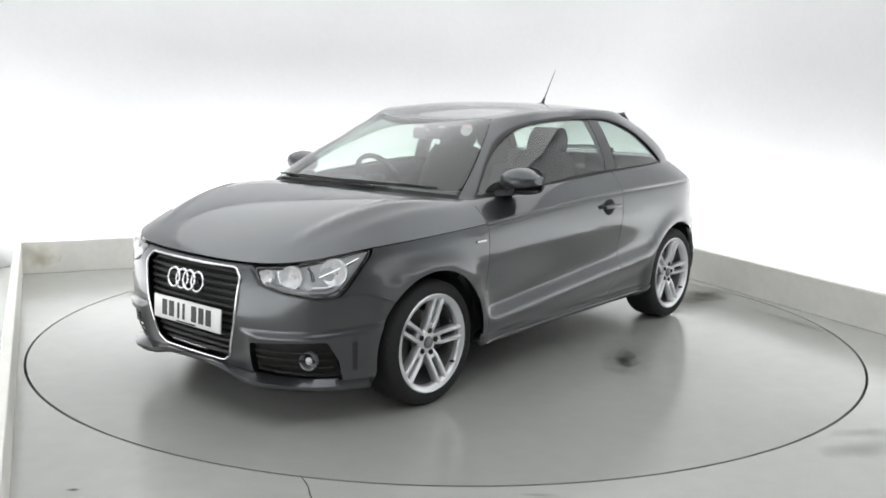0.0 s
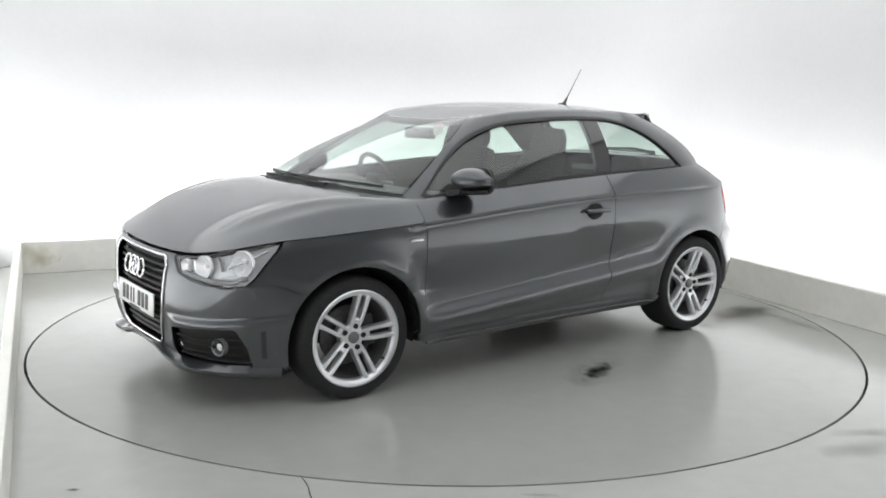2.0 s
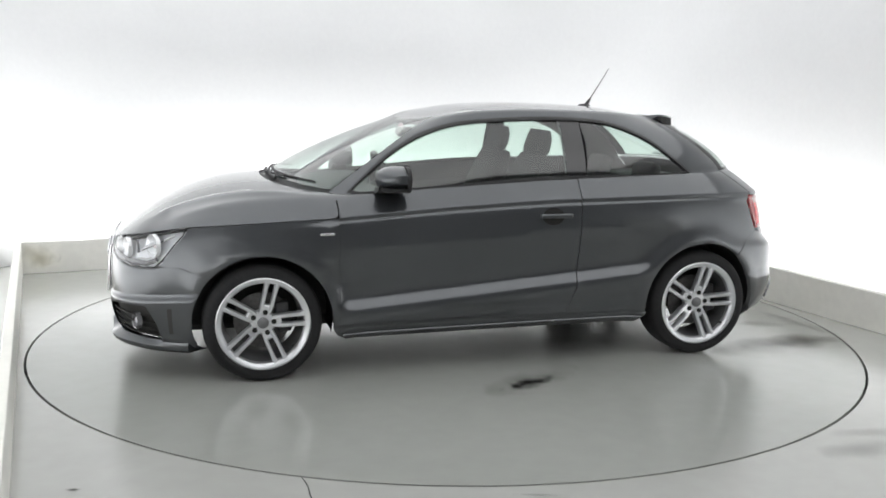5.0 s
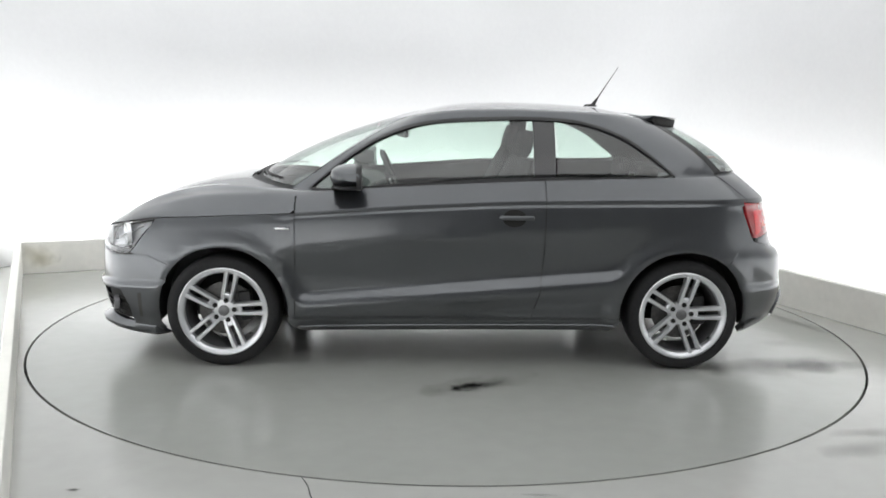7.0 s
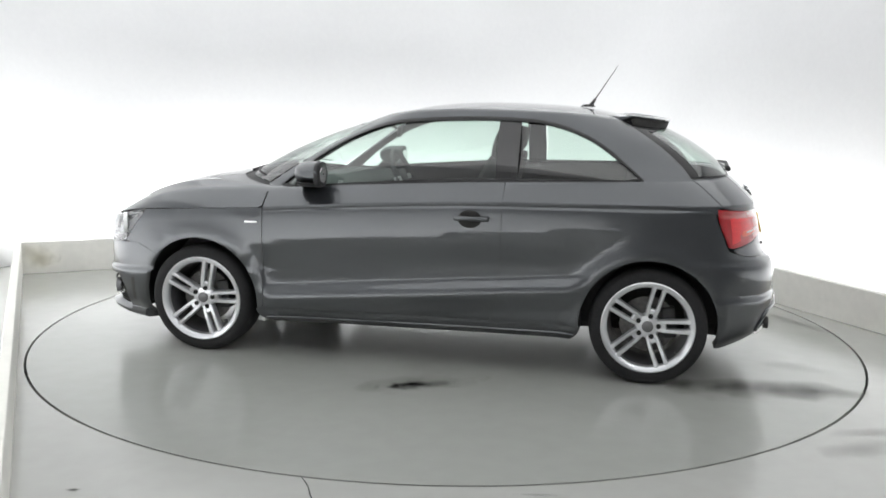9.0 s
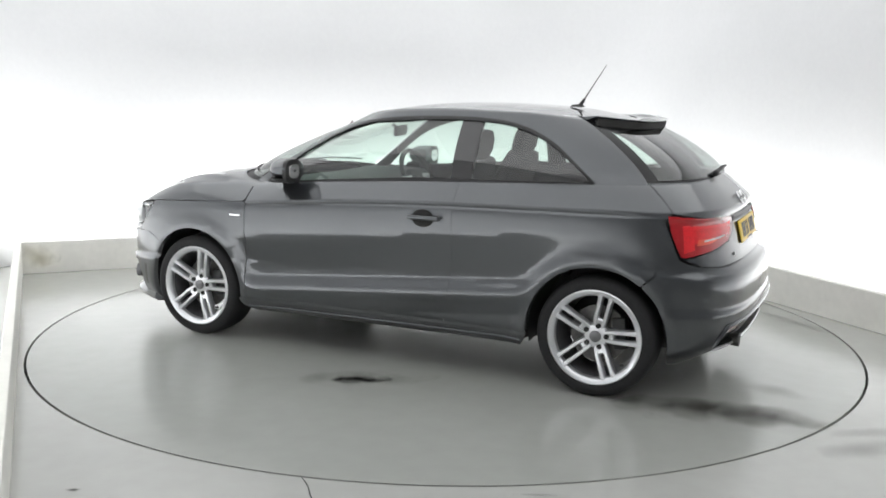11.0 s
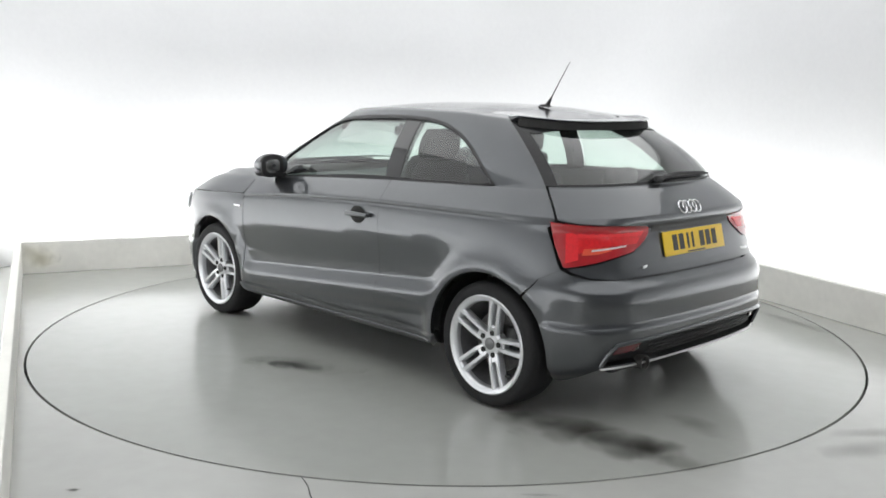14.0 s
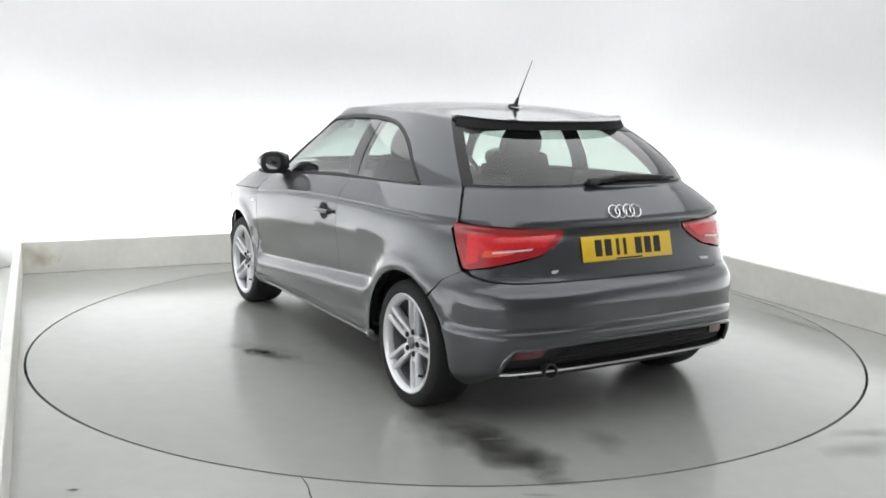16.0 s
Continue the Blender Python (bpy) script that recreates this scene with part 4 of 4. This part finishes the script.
def rear_end(car):
    # hatch below the glass, lamps cut out
    half = [(180, 0.647), (170, 0.647), (160, 0.648), (156.0, 0.66), (153.6, 0.69), (153.2, 0.706), (158.2, 0.745), (163.8, 0.79), (166.5, 0.855), (167.7, 0.90), (168.0, 0.945), (161.0, 0.962), (155.0, 0.976), (152.1, 0.99)]
    half += [(hatch_edge(k / 8) + 0.45, 1 + k / 8) for k in range(0, 9)] + [(152.4, 2.02), (160, 2.02), (170, 2.02), (180, 2.02)]
    hatch = panel("hatch", [both_rear(half)], PAINT, car, 1.5, 0.05, 0.02, label="dark grey painted tailgate")
    e = [(hatch_edge(1 + k / 10) + 0.5, 2.03 + 0.92 * k / 10) for k in range(11)]
    outline = e + [(360 - p, v) for p, v in reversed(e)]
    panel("rear_window", [outline], GLASS, hatch, 3, 0.08, 0.0, out=-0.002, label="tinted rear window")
    inner = [(q + 1.4 + 1.3 * (w - 2.03), 2.055 + (w - 2.03) * 0.80) for q, w in e]
    # print dips at the upper corners to paint in the dark below the spoiler
    inner += [(p, 2.90 - 0.17 * (abs(p - 180) / 29) ** 3) for p in np.linspace(inner[-1][0] + 1.0, 180, 12)]
    inner = inner + [(360 - p, v) for p, v in reversed(inner[:-1])]
    wide = [(p - 0.56, v) for p, v in e]
    wide = wide + [(360 - p, v) for p, v in reversed(wide)]
    panel("window_border", [wide, inner], GLASS_EDGE, hatch, 3, 0.08, 0.0, out=0.001, label="black printed glass border, deepened at the top for spoiler shade")
    strip = [(168.2, 0.905), (168.4, 0.948), (180, 0.950), (191.6, 0.948), (191.8, 0.905), (180, 0.905)]
    panel("plate_light_bar", [strip], TRIM, hatch, 2, 0.05, 0.004, out=0.004)
    # bumper
    arch = side(arc(-1.2345, 0.302, ARCH, 205, 130, 14), (110, 165, 0, 1))
    top = [(149.02, 0.632), (152.05, 0.698), (153.1, 0.678), (155.8, 0.650), (160, 0.639), (170, 0.637), (180, 0.637)]
    low = [(p, float(0.098 * ramp(153.5, 157.5, p))) for p in np.linspace(180, arch[0][0] + 0.5, 40)]
    bumper = panel("rear_bumper", [both_rear([(180, 0.098)] + low[1:] + arch + top), DIFFUSER], PAINT, car, 1.5, 0.04, 0.03, label="dark grey painted rear bumper")
    dif = panel("diffuser", [DIFFUSER], PLASTIC, car, 2, 0.05, 0.0, out=-0.03, label="black plastic mesh insert")
    for k in range(5):
        v = 0.145 + 0.028 * k
        part("diffuser_rib", tube([on_skin(p, v, -0.024) for p in np.linspace(166, 200, 18)], 0.004, 6), PLASTIC, dif)
    trim = [on_skin(p, 0.108, 0.004) for p in np.linspace(157.6, 202.4, 40)]
    part("trim_strip", tube(trim, 0.005, 6), SATIN, bumper, "thin satin silver strip")
    lip = [on_skin(p, v, 0.003) for p, v in dense(DIFFUSER[:11], 0.7)]
    part("insert_frame", tube(lip, 0.010, 8), PAINT, bumper)
    for s in (1, -1):
        ref = [(159.4, 0.185), (159.9, 0.245), (164.2, 0.255), (163.4, 0.195)]
        panel("reflector", [ref], RED_SHADE, bumper, 2, 0.05, 0.01, out=-0.015, flip=s < 0, label="dark red reflector")
        lamp = panel("tail_lamp", [TAILLAMP], RED_DARK, car, 1.5, 0.05, 0.02, out=0.004, flip=s < 0, label="red tail lamp with amber and white bands")
        panel("inner_lens", [[(154.6, 0.80), (154.4, 0.90), (163.8, 0.895), (165.4, 0.885), (164.4, 0.845), (158.5, 0.842)]], RED, lamp, 1.5, 0.05, 0.002, out=0.0050, flip=s < 0, label="ribbed red lens")
        panel("indicator", [[(155.0, 0.79), (155.4, 0.828), (159.2, 0.838), (159.6, 0.815), (157.4, 0.797)]], AMBER, lamp, 1.5, 0.05, 0.002, out=0.0053, flip=s < 0, label="orange-red indicator lens")
        panel("reversing_lamp", [[(156.4, 0.812), (156.6, 0.824), (162.4, 0.842), (162.2, 0.832)]], LENS_WHITE, lamp, 1.5, 0.05, 0.002, out=0.0056, flip=s < 0, label="thin white reversing lamp")
        panel("light_band", [[(152.7, 0.74), (153.0, 0.935), (158.0, 0.936), (166.3, 0.915), (165.6, 0.889), (158.0, 0.898), (154.7, 0.892), (154.5, 0.765)]], RED_DEEP, lamp, 1.0, 0.03, 0.002, out=0.0060, flip=s < 0, label="bright red light band")
    m = Matrix.Translation(at(-1.826, 0.455, 0.285))
    pipe = part("exhaust_pipe", spun([(0.026, 0.10), (0.030, 0.10), (0.031, 0.0), (0.034, -0.04), (0.030, -0.042), (0.026, 0.0), (0.026, 0.10)], 24, m @ pose(0, 0, 0, 0, 0, -90)), CHROME, car, "chrome exhaust tailpipe")
    pipe.data.materials[0] = STEEL
    plate_board(car, at(-1.808, 0.010, 0.797), 0.52, 0.114, 180, -14, PLATE_YELLOW, "yellow number plate with dark bars")
    ring_badge(car, at(-1.766, 0.0, 0.952), 0.0305, 0.0425, 180, -30)
    for y, w in ((0.41, 0.045), (-0.46, 0.07)):
        q = on_skin(180 - math.degrees(math.atan2(y, 1.62)), 0.70, 0.002)
        part("model_badge", boxed(Matrix.Translation(q) @ pose(0, 0, 0, 0, 0, 8 if y > 0 else -8), 0.003, w, 0.013, 0.001), SATIN, hatch, "small chrome lettering bar")
    # roof spoiler
    secs = []
    for p in np.linspace(149.5, 210.5, 33):
        a = on_skin(p, 3.10, 0.004)
        b = on_skin(p, 3.0, 0.004)
        fade = 1 - 0.32 * (abs(p - 180) / 30.5) ** 4
        d = Vector((-1, 0.10 * (1 if p < 180 else -1) * (abs(p - 180) / 30), 0)) * 0.098 * fade
        tip = b + d + Vector((0, 0, 0.010))
        low = tip + Vector((0.004, 0, -0.006))
        und = on_skin(p, 2.955, 0.004)
        secs.append([a, b + Vector((0, 0, 0.004)), tip, low, und])
    spoiler = part("roof_spoiler", loft(secs), PAINT, car, "dark grey painted roof spoiler")
    under = []
    for p in np.linspace(150.5, 209.5, 31):
        b = on_skin(p, 3.0, 0.004)
        fade = 1 - 0.32 * (abs(p - 180) / 30.5) ** 4
        tip = b + Vector((-1, 0.10 * (1 if p < 180 else -1) * (abs(p - 180) / 30), 0)) * 0.096 * fade + Vector((0.006, 0, 0.0))
        u = on_skin(p, 2.87, 0.006)
        under.append([tip, u, u + Vector((0, 0, -0.004)), tip + Vector((0.022, 0, -0.007))])
    part("spoiler_underside", loft(under), DARK, spoiler)
    # rear wiper
    piv = on_skin(176.5, 2.06, 0.015)
    arm = [piv, on_skin(183, 2.10, 0.03), on_skin(194, 2.09, 0.022)]
    wiper = part("rear_wiper", tube(arm, [0.013, 0.010, 0.006], 8), PLASTIC, car, "black rear wiper")
    part("pivot_cap", boxed(Matrix.Translation(piv) @ pose(0, 0, 0, 0, 25, 0), 0.03, 0.06, 0.035, 0.012), PLASTIC, wiper)
    part("blade", tube([on_skin(p, 2.085, 0.008) for p in np.linspace(178, 198, 9)], 0.006, 6), TRIM, wiper)


def fittings(car):
    # hidden structure: dark shell, wheel housings, floor pan
    r = ARCH + 0.03
    bot = [(p, 0.02) for p in np.linspace(0, find(0, 2, 1.2345 + r, 0.19, (10, 60, 0, 0.5))[0], 8)][:-1]
    bot += side(arc(1.2345, 0.302, r, -14, 194, 20), (10, 80, 0, 1))
    mid = (bot[-1][0], find(0, 2, -1.2345 + r, 0.21, (80, 165, 0, 0.5))[0])
    bot += [(p, 0.02) for p in np.linspace(mid[0], mid[1], 12)][1:-1]
    bot += side(arc(-1.2345, 0.302, r, -10, 194, 20), (80, 172, 0, 1))
    bot += [(p, 0.02) for p in np.linspace(bot[-1][0] + 0.5, 180, 8)]
    for s in (1, -1):
        panel("inner_shell", [bot + [(180, 1.95), (120, 1.95), (60, 1.95), (0, 1.90)]], CABIN, car, 4, 0.1, 0.0, out=-0.065, flip=s < 0)
        for hx in (1.2345, -1.2345):
            secs = []
            for a in np.linspace(-12, 192, 30):
                c, z = math.cos(radians(a)), math.sin(radians(a))
                secs.append([at(hx + rr * c, s * y, 0.302 + rr * z) for rr, y in ((ARCH + 0.004, 0.80), (ARCH + 0.012, 0.70), (ARCH + 0.012, 0.50), (0.05, 0.50))])
            part("arch_liner", loft(secs, cap=False, closed=False), PLASTIC, car)
        # door mirror
        secs = []
        for k in range(13):
            t = k / 12
            y = 0.762 + 0.183 * t
            w = math.sin(math.pi * min(max(0.20 + 0.75 * t, 0), 1)) ** 0.62
            cx, cz = 0.563 - 0.012 * t, 1.028 + 0.006 * t
            ring = []
            for a in np.linspace(0, 2 * math.pi, 25)[:-1]:
                ca, sa = math.cos(a), math.sin(a)
                ex = 0.105 * w if ca > 0 else 0.066 * w ** 0.3
                high = 0.068 if sa > 0 else 0.058
                ring.append(at(cx + ex * np.sign(ca) * abs(ca) ** (0.9 if ca > 0 else 0.35), s * y, cz + high * w * np.sign(sa) * abs(sa) ** 0.8))
            secs.append(ring)
        mir = part("door_mirror", loft(secs), PAINT, car, "dark grey painted door mirror")
        part("mirror_foot", loft([[at(0.60 + dx, s * y, z + dz) for dx, dz in ((-0.06, -0.014), (0.055, -0.014), (0.045, 0.014), (-0.05, 0.014))] for y, z in ((0.74, 0.965), (0.80, 0.968), (0.86, 0.985))]), PLASTIC, mir, "black mirror foot")
        part("lower_shell", loft([[at(0.563 + ex * math.cos(a), s * (0.868 + 0.068 * e * math.sin(a)), z) for a in np.linspace(0, 2 * math.pi, 21)[:-1]] for e, ex, z in ((0.75, 0.055, 0.966), (0.95, 0.072, 0.972), (1.05, 0.080, 0.988))]), PLASTIC, mir, "black lower shell")

        def oval(x, ry, rz):
            return [at(x, s * (0.870 + ry * np.sign(c) * abs(c) ** 0.7), 1.029 + rz * np.sign(d) * abs(d) ** 0.7) for c, d in ((math.cos(a), math.sin(a)) for a in np.linspace(0, 2 * math.pi, 29)[:-1])]
        part("glass_surround", loft([oval(0.520, 0.076, 0.068), oval(0.497, 0.075, 0.067), oval(0.493, 0.066, 0.058)]), PLASTIC, mir)
        part("mirror_glass", loft([oval(0.4935, 0.047, 0.040), oval(0.4915, 0.046, 0.039)]), CHROME, mir, "mirror glass")
        # handle
        hp = at(-0.315, s * 0.868, 0.826)
        cup = part("door_handle", boxed(Matrix.Translation(hp + Vector((0, s * 0.022, 0.004))), 0.185, 0.020, 0.024, 0.009, 3), PAINT, car, "dark grey painted door handle")
        # shade of the grip recess as a dark disc on the door, no hollow cut
        part("handle_cup_shade", spun([(0.0, 0.004), (0.030, 0.003), (0.036, 0.0)], 24, Matrix.Translation(hp + Vector((0.01, s * 0.0015, 0))) @ Matrix.Diagonal((1.75, s, 1.3, 1))), DARK, cup)
        for dx in (-0.078, 0.078):
            part("handle_foot", boxed(Matrix.Translation(hp + Vector((dx, s * 0.008, 0.002))), 0.022, 0.03, 0.018, 0.004), PAINT, cup)
        bq = at(0.912, s * 0.868, 0.757)
        part("side_badge", boxed(Matrix.Translation(bq), 0.075, 0.006, 0.012, 0.002), CHROME, car, "small chrome side badge")
    part("floor_pan", boxed(Matrix.Translation(at(0.0, 0, 0.235)), 3.45, 1.02, 0.07, 0.03), PLASTIC, car)
    part("floor_pan", boxed(Matrix.Translation(at(-0.0, 0, 0.235)), 1.66, 1.52, 0.06, 0.02), PLASTIC, car)
    # aerial
    base, tip = at(-0.853, 0, 1.408), at(-1.0, 0, 1.64)
    aerial = part("aerial", tube([base, base + (tip - base) * 0.18, base + (tip - base) * 0.2, tip], [0.014, 0.007, 0.0035, 0.0016], 10), TRIM, car, "thin black roof aerial")
    part("aerial_foot", spun([(0.0, 0.016), (0.02, 0.012), (0.028, 0.0)], 20, Matrix.Translation(at(-0.84, 0, 1.404)) @ Matrix.Diagonal((1.6, 1, 1, 1)) @ pose(0, 0, 0, 90)), TRIM, aerial)
    # screen wipers and cowl
    cowl = [(p, 1.95) for p in np.linspace(-32, 32, 17)] + [(p, 2.04) for p in np.linspace(31.5, -31.5, 17)]
    panel("cowl", [cowl], PLASTIC, car, 3, 0.05, 0.01, out=-0.006)
    for p0, p1, v1 in ((-16, 27, 2.075), (14, -27, 2.09)):
        pts = [on_skin(p0 + (p1 - p0) * t, 1.985 + (v1 - 1.985) * t, 0.014 - 0.004 * t) for t in np.linspace(0, 0.75, 8)]
        w = part("wiper", tube(pts, [0.009] * 2 + [0.006] * 6, 6), PLASTIC, car, "black windscreen wiper")
        part("blade", tube([on_skin(p, 2.055 + 0.02 * abs(p - p0) / 40, 0.006) for p in np.linspace(p0 + (p1 - p0) * 0.15, p1, 12)], 0.005, 6), TRIM, w)


def seat(car, y):
    """A front seat with its head restraint."""
    def slab(points, w0, w1, deep, name, parent, mat=CLOTH):
        secs = []
        n = len(points)
        for k, (x, z) in enumerate(points):
            t = k / (n - 1)
            a, b = points[max(k - 1, 0)], points[min(k + 1, n - 1)]
            d = Vector((b[0] - a[0], 0, b[1] - a[1])).normalized()
            nn = Vector((-d.z, 0, d.x))
            w = w0 + (w1 - w0) * t
            e = 0.6 + 0.4 * math.sin(math.pi * min(max(t, 0.08), 0.92))
            ring = []
            for ang in np.linspace(0, 2 * math.pi, 17)[:-1]:
                ca, sa = math.cos(ang), math.sin(ang)
                ring.append(at(x, y, z) + Vector((0, 1, 0)) * w * np.sign(ca) * abs(ca) ** 0.5 * e ** 0.5 + nn * deep * np.sign(sa) * abs(sa) ** 0.7 * e)
            secs.append(ring)
        return part(name, loft(secs), mat, parent)
    back = slab([(-0.13, 0.50), (-0.20, 0.66), (-0.27, 0.82), (-0.335, 0.97), (-0.375, 1.07), (-0.39, 1.115)], 0.25, 0.225, 0.075, "seat_back", car)
    tagged(back, "dark cloth front seat")
    slab([(0.32, 0.46), (0.25, 0.50), (0.1, 0.49), (-0.1, 0.46), (-0.18, 0.45)], 0.23, 0.24, 0.08, "seat_cushion", back)
    slab([(-0.372, 1.115), (-0.39, 1.16), (-0.405, 1.22), (-0.412, 1.268)], 0.155, 0.125, 0.050, "head_restraint", back)
    for dy in (-0.05, 0.05):
        part("post", tube([at(-0.375, y + dy, 1.06), at(-0.392, y + dy, 1.16)], 0.006, 6), SATIN, back)


def cabin(car):
    for y in (0.36, -0.36):
        seat(car, y)
    bench = part("rear_bench", loft([[at(x + dx, yy, z) for yy in np.linspace(-0.56, 0.56, 9)] + [at(x + dx - 0.12, yy, z - 0.01) for yy in np.linspace(0.56, -0.56, 9)] for x, z, dx in ((-0.88, 0.55, 0), (-0.97, 0.75, 0), (-1.06, 0.94, 0), (-1.09, 0.965, -0.02))]), CLOTH, car, "dark cloth rear bench")
    for y in (0.33, -0.33):
        part("head_restraint", boxed(Matrix.Translation(at(-1.12, y, 1.015)) @ pose(0, 0, 0, 0, -12, 0), 0.09, 0.25, 0.13, 0.04, 3), CLOTH, bench)
    part("parcel_shelf", boxed(Matrix.Translation(at(-1.37, 0, 0.955)), 0.42, 1.08, 0.02, 0.008), CABIN, car, "black parcel shelf")
    secs = []
    for y in np.linspace(-0.68, 0.68, 15):
        hood = 0.022 * math.exp(-((y + 0.36) / 0.15) ** 2)
        e = 0.10 * (abs(y) / 0.68) ** 2
        secs.append([at(x - e, y, z) for x, z in ((0.95, 0.935), (0.75, 0.955 + hood), (0.58, 0.945 + hood * 1.4), (0.50, 0.90), (0.50, 0.70), (0.60, 0.55), (0.95, 0.55))])
    part("dashboard", loft(secs), CABIN, car, "black dashboard")
    part("centre_console", boxed(Matrix.Translation(at(0.15, 0, 0.46)), 0.9, 0.2, 0.22, 0.04), CABIN, car)
    m = Matrix.Translation(at(0.36, -0.36, 0.92)) @ pose(0, 0, 0, 0, -66, 0)
    pts = [m @ Vector((0.185 * math.cos(a), 0.185 * math.sin(a), 0)) for a in np.linspace(0, 2 * math.pi, 37)[:-1]]
    sw = part("steering_wheel", tube(pts, 0.016, 8, True), CABIN, car, "black three-spoke steering wheel")
    part("airbag_pad", boxed(m @ pose(0, 0, -0.02), 0.13, 0.16, 0.05, 0.02), CABIN, sw)
    for a in (90, -90, 180):
        part("spoke", boxed(m @ pose(0, 0, -0.012, 0, 0, a) @ pose(0.11, 0, 0), 0.15, 0.035, 0.02, 0.006), SATIN, sw)
    part("steering_column", tube([at(0.37, -0.36, 0.90), at(0.60, -0.36, 0.80)], 0.035, 10), CABIN, sw)
    im = part("interior_mirror", boxed(Matrix.Translation(at(0.30, 0.0, 1.235)) @ pose(0, 0, 0, 0, -8, 14), 0.035, 0.23, 0.065, 0.014, 3), CABIN, car, "black interior mirror")
    part("mirror_stem", tube([at(0.32, 0, 1.25), at(0.36, 0, 1.272)], 0.01, 8), CABIN, im)
    part("tax_disc", cyl(bmesh.new(), Matrix.Translation(on_skin(30, 2.82, -0.010)) @ pose(0, 0, 0, 0, 62, 15), 0.036, 0.036, 0.002, 24), LENS_WHITE, car, "round pale paper disc")
    for y in (0.30, -0.30):
        part("sun_visor", boxed(Matrix.Translation(at(0.17, y * 0.9, 1.340)) @ pose(0, 0, 0, 0, 4, 0), 0.14, 0.32, 0.018, 0.007), LINER, car)


def build_car():
    car = tagged(new("car"), "dark grey metallic three-door hatchback on a turntable", "car")
    body_panels(car)
    front_end(car)
    rear_end(car)
    fittings(car)
    wheels(car)
    cabin(car)
    return car


booth()
floor()
floor_marks()
table = turntable()
car = build_car()


def motions():
    rows = [(k * 0.5, pose(0, 0, 0, 0, 0, FIRST + RATE * k * 0.5)) for k in range(33)]
    walk(table, rows)
    walk(car, rows)


motions()
